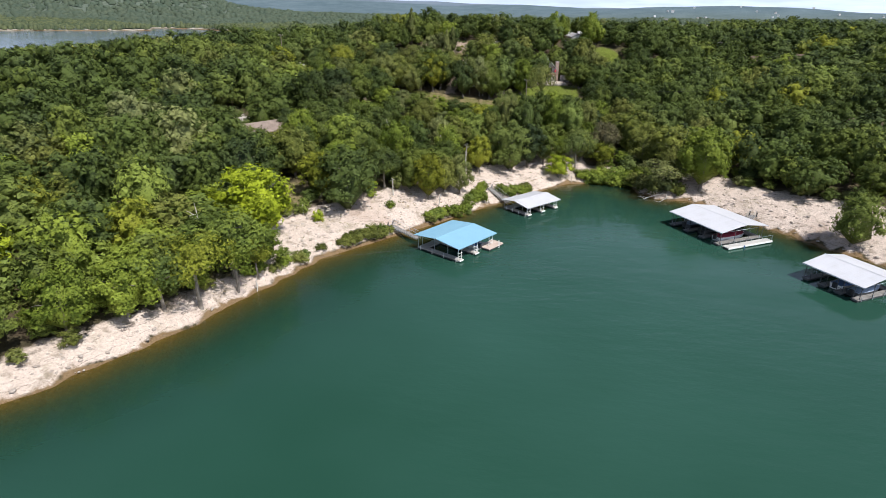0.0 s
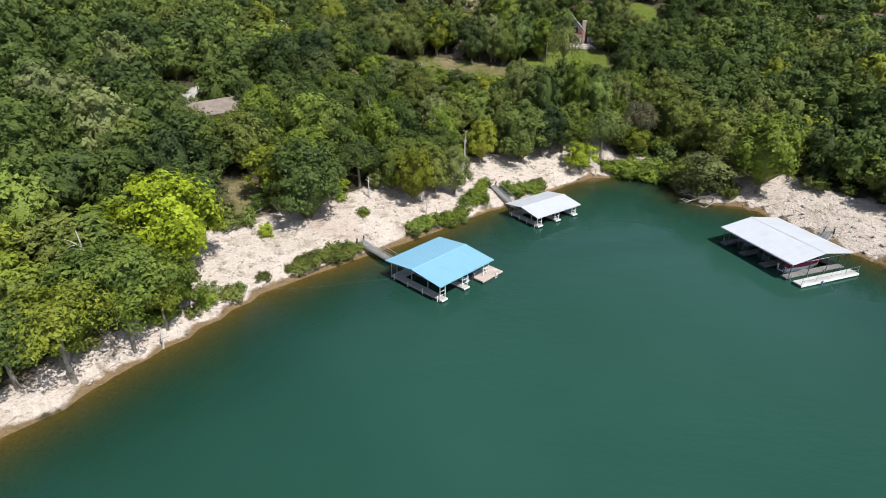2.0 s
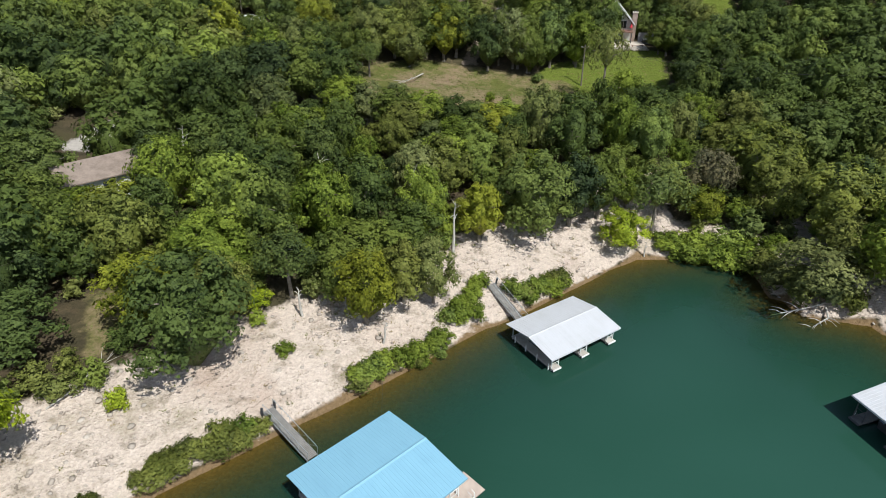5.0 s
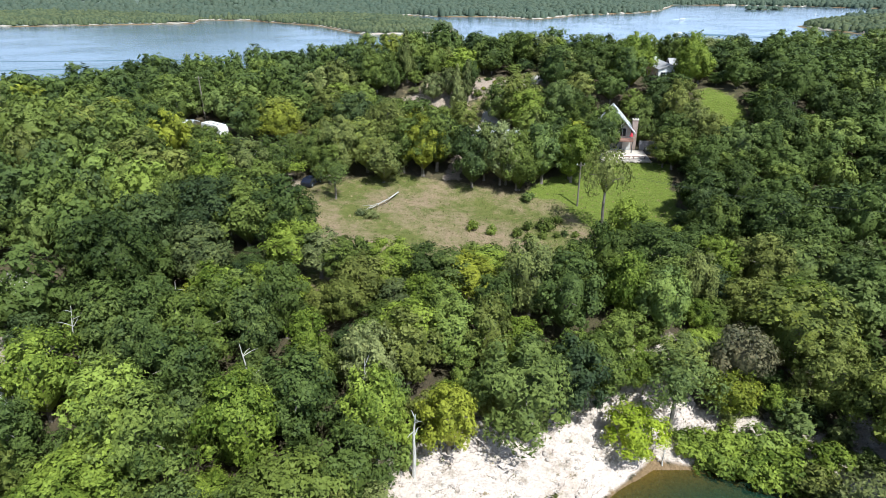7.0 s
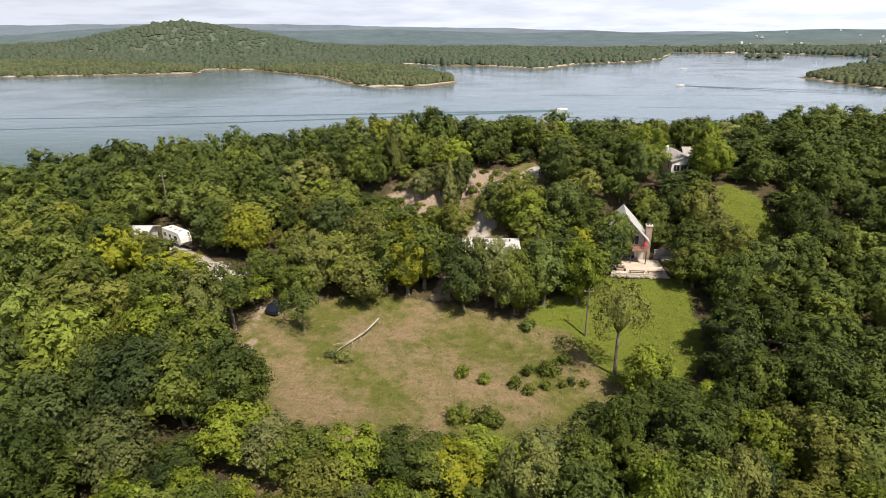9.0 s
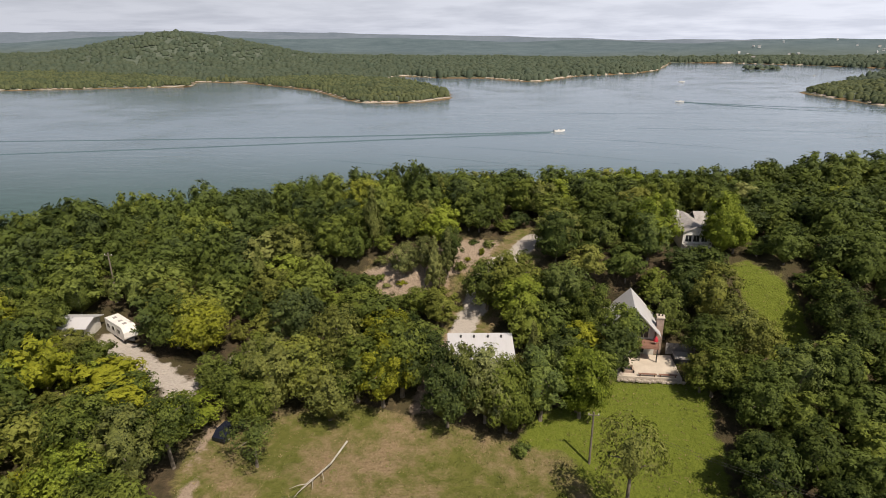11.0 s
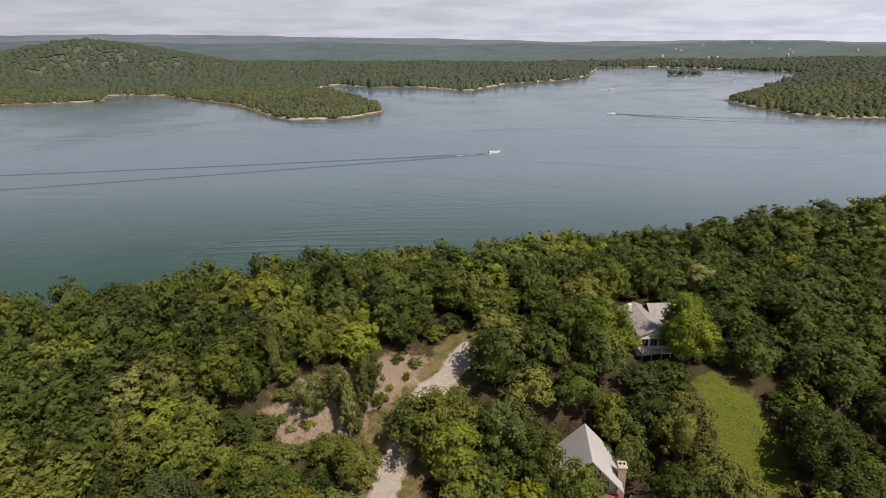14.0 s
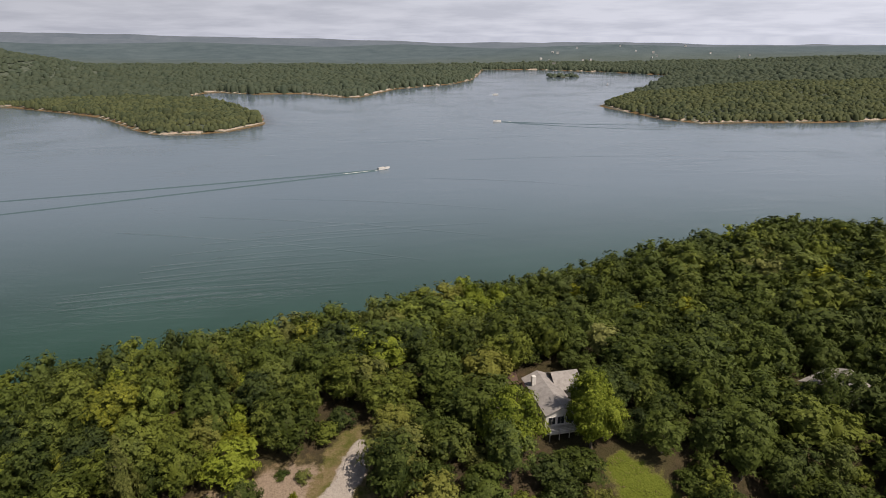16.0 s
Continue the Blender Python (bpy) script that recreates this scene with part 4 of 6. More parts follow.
# only what the flight can see
ok &= (np.abs(gx - 10) < 34 + 0.83 * (gy + 8))
for poly, w in ((CLEARING, 1.0), (LAWN, 1.0), (YARD, 0.9), (BARE, 0.0), (PAD, 1.5), (YARD_PAD, 2.2), (GLADE, 1.6)):
    ok &= ~(inside(poly, gx, gy) | (off(poly, gx, gy, True) < w))
for line, w in ((DRIVE, 4.6), (PATH_DIRT, 1.8), (TRACK, 2.0), (LANE, 2.5), (LANE_UP, 2.2)):
    ok &= off(line, gx, gy) > w
for hx, hy, hr in HOMES:
    ok &= np.hypot(gx - hx, gy - hy) > hr
for x, y, R in TREES:
    ok &= np.hypot(gx - x, gy - y) > R * 0.95
gx, gy, gh, gb = gx[ok], gy[ok], gh[ok], gb[ok]
sizes = wood.uniform(0.74, 1.36, len(gx))
# younger trees wherever the roof of the wood would be left open
fx, fy = np.meshgrid(np.arange(-75, 120, 2.3), np.arange(60, 300, 2.3))
fx = (fx + wood.uniform(-0.9, 0.9, fx.shape)).ravel()
fy = (fy + wood.uniform(-0.9, 0.9, fy.shape)).ravel()
fh, fb, fn_, _, fs = lie(fx, fy)
fit_in = fn_ & (fb > strand(fx, fy) + 1.5) & (fs > 3.0) & (fh > 0.8)
for poly, w in ((CLEARING, 2.0), (LAWN, 1.6), (YARD, 1.6), (BARE, 1.0), (PAD, 2.0), (YARD_PAD, 2.6), (GLADE, 2.0)):
    fit_in &= ~(inside(poly, fx, fy) | (off(poly, fx, fy, True) < w))
for line, w in ((DRIVE, 4.6), (PATH_DIRT, 2.2), (TRACK, 2.2), (LANE, 3.4), (LANE_UP, 2.8)):
    fit_in &= off(line, fx, fy) > w
for hx, hy, hr in HOMES:
    fit_in &= np.hypot(fx - hx, fy - hy) > hr + 2.5
stand = np.array([(x, y, R) for x, y, R in TREES] + list(zip(gx, gy, TREE_R * sizes)))
young = []
for k in np.where(fit_in)[0]:
    room = (np.hypot(stand[:, 0] - fx[k], stand[:, 1] - fy[k]) - 0.80 * stand[:, 2]).min()
    room = min([room] + [math.hypot(x - fx[k], y - fy[k]) - 1.6 for x, y, _, _ in young[-120:]])
    if room > 0.75:
        young.append((fx[k], fy[k], fh[k], fb[k]))
young = np.array(young)
gx, gy, gh, gb = (np.concatenate([a, young[:, k]]) for k, a in enumerate((gx, gy, gh, gb)))
sizes = np.concatenate([sizes, wood.uniform(0.50, 0.78, len(young))])
low_growth = np.concatenate([np.ones(len(gx) - len(young)), wood.uniform(0.45, 0.72, len(young))])
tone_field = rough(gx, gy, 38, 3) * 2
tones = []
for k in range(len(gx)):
    # flanks lean to the dark leaf tones, standing in for shade over them
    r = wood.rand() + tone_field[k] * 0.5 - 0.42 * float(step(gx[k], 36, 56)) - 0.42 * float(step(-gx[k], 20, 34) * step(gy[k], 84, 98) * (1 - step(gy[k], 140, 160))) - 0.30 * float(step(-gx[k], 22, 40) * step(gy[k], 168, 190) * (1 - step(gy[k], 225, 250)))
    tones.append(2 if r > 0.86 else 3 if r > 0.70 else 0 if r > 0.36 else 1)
    if gx[k] < -14 and gb[k] < 24 and gy[k] < 88 and wood.rand() < 0.5:
        tones[-1] = 2
    if wood.rand() < 0.045:
        tones[-1] = int(wood.choice([2, 5, 7, 3, 7, 4 if gy[k] < 120 else 7]))
heights = low_growth * (0.58 + 0.40 * sizes + wood.uniform(-0.22, 0.22, len(gx))) * np.clip(0.86 + gb / 240, 0.86, 1.0) * (1 - 0.16 * step(gy, 150, 200)) * (1 + 0.2 * step(gy, 262, 284) * (1 - step(gx, 50, 90))) * (1 + 0.08 * np.exp(-((gy - 143) / 9) ** 2 - ((gx - 9) / 12) ** 2))
# low scrub before the bare knoll and the gravel yard
heights = heights * np.where((gx > 36) & (gx < 48) & (gy > 211) & (gy < 223), 0.55, 1.0) * (1 + 0.14 * np.exp(-((gy - 133) / 8.0) ** 2 - ((gx + 14) / 22.0) ** 2)) * (1 + 0.16 * step(gy, 205, 235) * (1 - step(gx, -20, 10))) * np.where((gx > -47) & (gx < -27) & (gy > 169) & (gy < 181.5), 0.42, 1.0) * np.where((gx > -22) & (gx < 4) & (gy > 196) & (gy < 210), 0.55, 1.0)
near_rank = np.argsort(np.hypot(np.maximum(np.abs(gx - 8) - 22, 0) * 1.2, np.maximum(np.abs(gy - 132) - 36, 0)))
single = set(near_rank[:300 - len(MARKED)].tolist())
V_all, F_all, M_all, TV, TF, nv, tv = [], [], [], [], [], 0, 0
tints = []
stem = Kit().tube((0, 0, -0.5), (0, 0, 1), 0.2, 0.12, 5)
stem_v, stem_f = np.array(stem.v), [f for f in stem.f if len(f) == 4]
stem_f = np.array(stem_f)
for k in range(len(gx)):
    R, H = TREE_R * sizes[k], TREE_H * heights[k]
    if k in single:
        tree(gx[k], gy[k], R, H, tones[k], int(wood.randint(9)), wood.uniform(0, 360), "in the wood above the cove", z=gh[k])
        continue
    gap_ = np.hypot(max(abs(gx[k] - 14) - 40, 0), max(gy[k] - 235, 90 - gy[k], 0))
    kinds = MIDDLE if gap_ < 6 else LITE if gap_ < 50 else FARTHER
    V, F = kinds[int(wood.randint(len(kinds)))]
    a = wood.uniform(0, 6.28)
    ca, sa = math.cos(a), math.sin(a)
    W = V * (sizes[k], sizes[k], heights[k])
    W = np.stack([W[:, 0] * ca - W[:, 1] * sa + gx[k], W[:, 0] * sa + W[:, 1] * ca + gy[k], W[:, 2] + gh[k]], 1)
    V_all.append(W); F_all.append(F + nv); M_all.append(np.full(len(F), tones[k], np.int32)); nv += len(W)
    tints.append(np.full(len(F), wood.uniform(-0.52, 0.44), np.float32))
    TV.append(stem_v * (1, 1, H * 0.5) + (gx[k], gy[k], gh[k])); TF.append(stem_f + tv); tv += len(stem_v)
ux, uy = np.meshgrid(np.arange(-70, 110, 2.7), np.arange(30, 182, 2.7))
ux = (ux + wood.uniform(-1.2, 1.2, ux.shape)).ravel()
uy = (uy + wood.uniform(-1.2, 1.2, uy.shape)).ravel()
uh, ub, un, _, us = lie(ux, uy)
open_ground = inside(CLEARING, ux, uy) | inside(LAWN, ux, uy) | inside(PAD, ux, uy) | inside(GLADE, ux, uy) | inside(YARD_PAD, ux, uy)
for hx, hy, hr in HOMES:
    open_ground |= np.hypot(ux - hx, uy - hy) < hr
rim = un & ~open_ground & (off(TRACK, ux, uy) > 2) & (ub > strand(ux, uy) - 0.5) & (wood.rand(len(ux)) < np.where(ub < strand(ux, uy) + 7, 0.55, 0.16))
for k in np.where(rim)[0]:
    V, F = FARTHER[int(wood.randint(len(FARTHER)))] if ub[k] > 22 else LITE[int(wood.randint(len(LITE)))]
    s = wood.uniform(0.26, 0.5)
    W = V * (s, s, s * wood.uniform(0.6, 0.9)) + (ux[k], uy[k], uh[k] - 0.5 * s)
    V_all.append(W); F_all.append(F + nv); nv += len(W)
    M_all.append(np.full(len(F), int(wood.choice([0, 0, 1, 2, 2, 3, 3, 5])), np.int32))
    tints.append(np.full(len(F), wood.uniform(-0.25, 0.25), np.float32))
me = big_mesh("forest", np.concatenate(V_all), np.concatenate(F_all))
for m in LEAF:
    me.materials.append(m)
me.polygons.foreach_set("material_index", np.concatenate(M_all))
a = me.attributes.new("tree_tint", "FLOAT", "FACE")
a.data.foreach_set("value", np.concatenate(tints))
forest = tagged(new("forest", me), "dense mixed green broadleaf forest on the peninsula", "forest", kind="stuff")
me = big_mesh("forest_trunks", np.concatenate(TV), np.concatenate(TF))
me.materials.append(BARK)
tagged(new("forest_trunks", me), "grey-brown trunks of the forest trees", "forest", kind="stuff")

# woods across the lake
fr = np.random.RandomState(9)
bands = [(690, 1010, 4.6, 2.5, 1), (1010, 1900, 7.6, 4.2, 0)]
for y0, y1, pitch, rad, fine in bands:
    ax, ay = np.meshgrid(np.arange(-0.95 * y1 - 60, 0.95 * y1 + 160, pitch), np.arange(y0 - 40 * fine, y1, pitch))
    ax = (ax + fr.uniform(-0.6, 0.6, ax.shape) * pitch).ravel()
    ay = (ay + fr.uniform(-0.6, 0.6, ay.shape) * pitch).ravel()
    see = np.abs(ax - 10) < 1.0 * (ay - 90) + 20
    ax, ay = ax[see], ay[see]
    ah, _, _, af, ad = lie(ax, ay)
    good = af & (ad > rad * 0.7)
    # away from the shore only the roof of the wood is seen: fewer, wider crowns
    good &= (ad < 60) | (fr.rand(len(ad)) < np.where(ad < 220, 0.72, 0.55))
    ax, ay, ah, ad = ax[good], ay[good], ah[good], ad[good]
    m, nb = len(ax), len(DOME_V)
    r = rad * fr.uniform(0.5, 1.45, m) * np.where(ad < 60, 1.0, 1.22)
    tall = r * fr.uniform(0.45, 0.85, m) * np.where(ad < 14, 1.7, 1.0)
    # stands of taller and lower trees
    stand = rough(ax, ay, 34, 3)
    r, tall = r * (1 + 0.5 * stand), tall * (1 + 1.1 * stand)
    turn_ = fr.uniform(0, 6.28, m)[:, None]
    lump = DOME_V[None] * (1 + fr.uniform(-0.2, 0.2, (m, nb, 1)))
    FV = np.stack([(lump[:, :, 0] * np.cos(turn_) - lump[:, :, 1] * np.sin(turn_)) * r[:, None] + ax[:, None],
                   (lump[:, :, 0] * np.sin(turn_) + lump[:, :, 1] * np.cos(turn_)) * r[:, None] + ay[:, None],
                   lump[:, :, 2] * tall[:, None] + (ah + 0.1 * tall + 1.3 + np.maximum(stand, 0) * 5.0)[:, None]], -1)
    FF = DOME_F[None] + (np.arange(m) * nb)[:, None, None]
    me = big_mesh("far_woods", FV.reshape(-1, 3), FF.reshape(-1, 3))
    me.polygons.foreach_set("use_smooth", np.ones(m * len(DOME_F), bool))
    me.materials.append(SHORE_LEAF_HAZE if fine else FAR_LEAF_HAZE)
    tagged(new("far_woods", me), "green woods on the far shores of the lake, haze put into their leaf colour", "woods", kind="stuff")

# last ridges on the horizon, falling away to the east, haze in their colour
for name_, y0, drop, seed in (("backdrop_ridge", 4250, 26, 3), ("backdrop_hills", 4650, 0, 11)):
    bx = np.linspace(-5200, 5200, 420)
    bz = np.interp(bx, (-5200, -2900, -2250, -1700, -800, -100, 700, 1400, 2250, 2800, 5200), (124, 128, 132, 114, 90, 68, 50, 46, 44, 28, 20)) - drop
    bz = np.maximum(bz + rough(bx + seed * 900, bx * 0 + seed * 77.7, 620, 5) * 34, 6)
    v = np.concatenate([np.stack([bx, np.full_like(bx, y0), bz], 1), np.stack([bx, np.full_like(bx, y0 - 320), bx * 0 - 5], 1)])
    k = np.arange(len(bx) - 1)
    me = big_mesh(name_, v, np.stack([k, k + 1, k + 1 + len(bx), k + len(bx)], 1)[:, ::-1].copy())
    me.materials.append(DISTANT_HAZE)
    tagged(new(name_, me), "wooded ridge along the horizon, coloured blue-green as if through haze", "hills", kind="structure")

# low growth on the bare knoll
scrub = np.random.RandomState(19)
for k in range(60):
    x, y = scrub.uniform(-18, 9), scrub.uniform(208, 224)
    if inside(BARE, np.array([x]), np.array([y]))[0] and k < 42:
        bush(x, y, scrub.uniform(0.5, 1.3), scrub.uniform(0.5, 1.6), int(scrub.choice([2, 3, 5, 0, 7])), k % 4, "on the bare knoll")

# bushes: along the water, in the clearing
hedge = np.random.RandomState(77)
for (ax_, ay_), (bx_, by_), count, tone in (((-3.4, 100.2), (4.6, 107.6), 14, 2), ((-17.0, 87.2), (-9.0, 94.0), 14, 3), ((11.0, 115.6), (17.4, 121.2), 11, 2), ((5.0, 110.0), (7.6, 117.0), 7, 2), ((29.5, 131.2), (42.5, 131.5), 15, 2), ((41.8, 125.0), (49.0, 119.2), 9, 3), ((44, 132), (50, 124), 8, 0), ((-28, 72), (-20, 82), 7, 2)):
    for k in range(count):
        u = (k + hedge.uniform(0.1, 0.9)) / count
        s = hedge.uniform(0.8, 1.35)
        bush(ax_ + (bx_ - ax_) * u + hedge.uniform(-0.7, 0.7), ay_ + (by_ - ay_) * u + hedge.uniform(-0.7, 0.7), s, s * hedge.uniform(1.0, 1.4), tone if hedge.rand() < 0.75 else 3, k % 4, "along the waterline")
BEACH_BUSHES = [
    (-21.2, 92.6, 0.9, 1.9, 4), (-10.1, 101.6, 0.9, 1.4, 2), (-2.6, 100.8, 1.1, 1.3, 2), (-1.0, 102.4, 1.3, 1.7, 2), (0.6, 104.0, 1.3, 1.7, 2), (2.0, 105.4, 1.3, 1.6, 2),
    (3.6, 107.4, 1.2, 1.5, 2), (-10.6, 93.2, 1.1, 1.4, 2), (-12.2, 92.2, 1.2, 1.5, 3), (-14.0, 90.2, 1.2, 1.4, 3), (-15.6, 88.6, 1.0, 1.2, 3), (-19.0, 84.6, 0.9, 1.1, 3),
]
COVE_BUSHES = [
    (7.2, 112.2, 1.1, 1.6, 2), (5.6, 111.2, 0.9, 1.2, 2), (6.8, 116.4, 0.8, 1.4, 2), (12.0, 116.6, 1.2, 1.6, 2), (13.6, 118.0, 1.3, 1.7, 2), (15.2, 119.2, 1.2, 1.6, 2),
    (16.6, 120.4, 1.0, 1.3, 2), (38.0, 131.4, 2.4, 2.6, 2), (34.5, 131.6, 2.0, 2.2, 2), (31.5, 131.8, 1.6, 1.6, 2), (41.5, 134.0, 2.6, 3.2, 0), (43.0, 129.5, 2.0, 2.6, 2),
    (33.0, 129.8, 2.2, 2.4, 2), (36.0, 129.2, 2.6, 2.8, 2), (39.0, 128.8, 2.6, 3.0, 2), (41.2, 126.6, 2.4, 2.8, 3), (30.4, 130.4, 1.6, 1.5, 2), (43.8, 121.2, 2.6, 3.4, 3), (45.8, 120.4, 2.4, 3.6, 3), (42.2, 123.6, 2.2, 3.0, 5), (47.6, 119.6, 1.8, 2.6, 3),
]
CLEARING_BUSHES = [
    (4.7, 167.3, 0.9, 1.7, 2), (7.7, 166.5, 0.9, 1.6, 2), (11.7, 166.5, 0.8, 1.6, 0), (13.3, 169.6, 0.8, 1.5, 0), (13.6, 165.5, 0.8, 1.5, 0), (16.1, 170.4, 1.5, 2.0, 0),
    (15.6, 167.0, 0.7, 1.3, 0), (5.4, 158.0, 1.5, 2.2, 0), (8.6, 158.0, 1.7, 2.4, 0), (19.1, 168.7, 0.6, 1.0, 0), (20.8, 168.8, 0.6, 1.0, 0), (17.8, 167.9, 0.6, 0.9, 0),
    (-11.5, 166.4, 1.2, 1.2, 5), (-13.2, 166.8, 0.9, 1.0, 5), (18.2, 174.0, 0.8, 1.2, 0), (13.2, 181.0, 1.2, 1.5, 2),
]
for k, (x, y, R, H, tone) in enumerate(BEACH_BUSHES + COVE_BUSHES + CLEARING_BUSHES):
    bush(x, y, R, H, tone, k % 4, "by the water" if y < 140 else "in the clearing")


# grass tufts of the clearing and the lawn, dry tufts on the beach
gr = np.random.RandomState(55)
tx, ty = gr.uniform(-32, 62, 22000), gr.uniform(60, 232, 22000)
th, tb, tn, _, _ = lie(tx, ty)
meadow = inside(CLEARING, tx, ty) | inside(GLADE, tx, ty) | inside(LAWN, tx, ty) | inside(YARD, tx, ty)
sand = tn & (tb < strand(tx, ty) + 1) & (th > 0.5) & (gr.rand(len(tx)) < 0.22)
for name_, keep_, mats, words in (("grass", meadow, (GRASS, DRY_GRASS), "tufts of green and dry grass in the clearing"), ("beach_grass", sand, (DRY_GRASS, GRASS), "sparse dry weeds on the pale beach")):
    at_ = np.where(keep_)[0]
    m = len(at_) * 7
    c = np.repeat(np.stack([tx[at_], ty[at_], th[at_]], 1), 7, 0) + np.concatenate([gr.normal(size=(m, 2)) * 0.16, np.zeros((m, 1))], 1)
    a = gr.uniform(0, 6.28, m)
    s = gr.uniform(0.07, 0.20, (m, 1))
    side = np.stack([np.cos(a), np.sin(a), np.zeros(m)], 1) * s * 0.45
    tip = c + np.concatenate([gr.normal(size=(m, 2)) * 0.10, np.zeros((m, 1))], 1) + (0, 0, 1) * s * 1.1
    V = np.stack([c - side, c + side, tip], 1).reshape(-1, 3)
    me = big_mesh(name_, V, np.arange(3 * m).reshape(-1, 3))
    for q in mats:
        me.materials.append(q)
    me.polygons.foreach_set("material_index", np.repeat((gr.rand(len(at_)) < 0.35).astype(np.int32), 7))
    tagged(new(name_, me), words, "grass", kind="stuff")


# ---- dead wood ----
def snag(x, y, H, r, lean, turn, name="dead_tree", label="bare grey dead tree trunk with broken limbs"):
    rs = np.random.RandomState(int(abs(x * 13 + y * 7)))
    k = Kit()
    top = Vector((lean, 0.0, H))
    pts = [Vector((0, 0, -0.3)), top * 0.35 + Vector((0.1, 0.08, 0)), top * 0.7 + Vector((-0.1, 0.1, 0)), top]
    k.limb(pts, [r, r * 0.8, r * 0.55, r * 0.2], 7)
    for j in range(6):
        s = pts[1].lerp(pts[3], rs.uniform(0.1, 0.95))
        b = rs.uniform(0, 6.28)
        e = s + Vector((math.cos(b), math.sin(b), rs.uniform(0.0, 0.9))) * H * rs.uniform(0.08, 0.2)
        k.limb([s, s.lerp(e, 0.6) + Vector((0, 0, 0.1)), e], [r * 0.3, r * 0.2, r * 0.08], 5)
    me = bpy.data.meshes.new(name)
    me.from_pydata(k.v, [], k.f)
    me.materials.append(DEADWOOD)
    ob = new(name, me)
    ob.matrix_basis = Matrix.Translation((x, y, ground_z(x, y))) @ turned(turn)
    return tagged(ob, label, "dead tree")


snag(3.6, 121.3, 6.8, 0.20, 0.5, 60)
snag(-33.0, 75.0, 8.5, 0.18, 0.6, 200)
snag(-24.0, 93.5, 2.0, 0.14, 0.1, 20, label="short grey dead stump on the shore")
snag(-10.0, 106.5, 3.2, 0.16, 0.2, 120, label="pale dead trunk standing on the bank")
snag(-1.5, 105.5, 2.6, 0.12, 0.5, 10, label="small leafless dead tree on the bank")
snag(-25.0, 71.2, 2.2, 0.12, 0.2, 40, label="grey dead stump at the waterline")
snag(27.6, 129.0, 2.4, 0.10, 0.2, 90, label="thin dead stem at the head of the cove")
snag(37.5, 139.5, 6.0, 0.14, 0.8, 30)
for x, y, H, r, lean, turn in ((-24.5, 131.0, 7.4, 0.12, 1.2, 40), (-12.5, 124.5, 8.4, 0.13, 0.7, 200), (-2.4, 126.6, 7.6, 0.11, 0.8, 320), (-30.5, 124.0, 8.2, 0.12, 1.0, 70)):
    snag(x, y, H, r, lean, turn, label="bleached dead tree standing among the green crowns")


def fallen(x0, y0, x1, y1, r, label, forks=5):
    a = Vector((x0, y0, ground_z(x0, y0) + r))
    b = Vector((x1, y1, ground_z(x1, y1) + r * 2))
    rs = np.random.RandomState(int(abs(x0 * 11)))
    k = Kit()
    m = a.lerp(b, 0.45) + Vector((0.7, -0.5, 0.35))
    k.limb([a, m, b], [r, r * 0.7, r * 0.3], 7)
    side = (b - a).cross(Vector((0, 0, 1))).normalized()
    for j in range(forks):
        s = m.lerp(b, j / forks)
        e = s + (b - a) * rs.uniform(0.12, 0.3) + side * rs.uniform(-1.6, 1.6) + Vector((0, 0, rs.uniform(0.0, 0.9)))
        k.limb([s, s.lerp(e, 0.5) + Vector((0, 0, 0.15)), e], [r * 0.45, r * 0.3, r * 0.1], 5)
    me = bpy.data.meshes.new("fallen_tree")
    me.from_pydata(k.v, [], k.f)
    me.materials.append(DEADWOOD)
    return tagged(new("fallen_tree", me), label, "fallen tree")


fallen(-9.6, 178.6, -12.4, 168.6, 0.15, "bleached fallen tree trunk lying in the grass", 7)
fallen(-26.5, 91.0, -24.5, 97.5, 0.08, "bleached fallen trunk lying on the beach")
fallen(47.0, 120.5, 39.8, 118.4, 0.16, "bleached driftwood branches reaching into the water", 8)
fallen(45.5, 119.0, 43.0, 116.2, 0.13, "bare drowned branches at the waterline", 8)

# loose stones on the beach
rs = np.random.RandomState(21)
RV, RF, rn = [], [], 0
rx, ry = rs.uniform(-60, 90, 16000), rs.uniform(20, 140, 16000)
rh, rb, rnr, _, _ = lie(rx, ry)
pick = np.where(rnr & (rb < strand(rx, ry) + 1) & (rh > 0.02))[0][:2000]
for k in pick:
    s = 0.07 + 0.30 * rs.rand() ** 3
    lump = ICO_V[:12] * (1 + rs.uniform(-0.3, 0.3, (len(ICO_V[:12]), 1))) * (s, s * rs.uniform(0.6, 1.3), s * 0.5)
    RV.append(lump + (rx[k], ry[k], rh[k] + 0.02)); RF.append(ICO_F[(ICO_F < 12).all(1)] + rn); rn += 12
if RF:
    me = big_mesh("beach_stones", np.concatenate(RV), np.concatenate(RF))
    me.materials.append(ROCK)
    tagged(new("beach_stones", me), "loose pale limestone stones on the beach", "stones", kind="stuff")
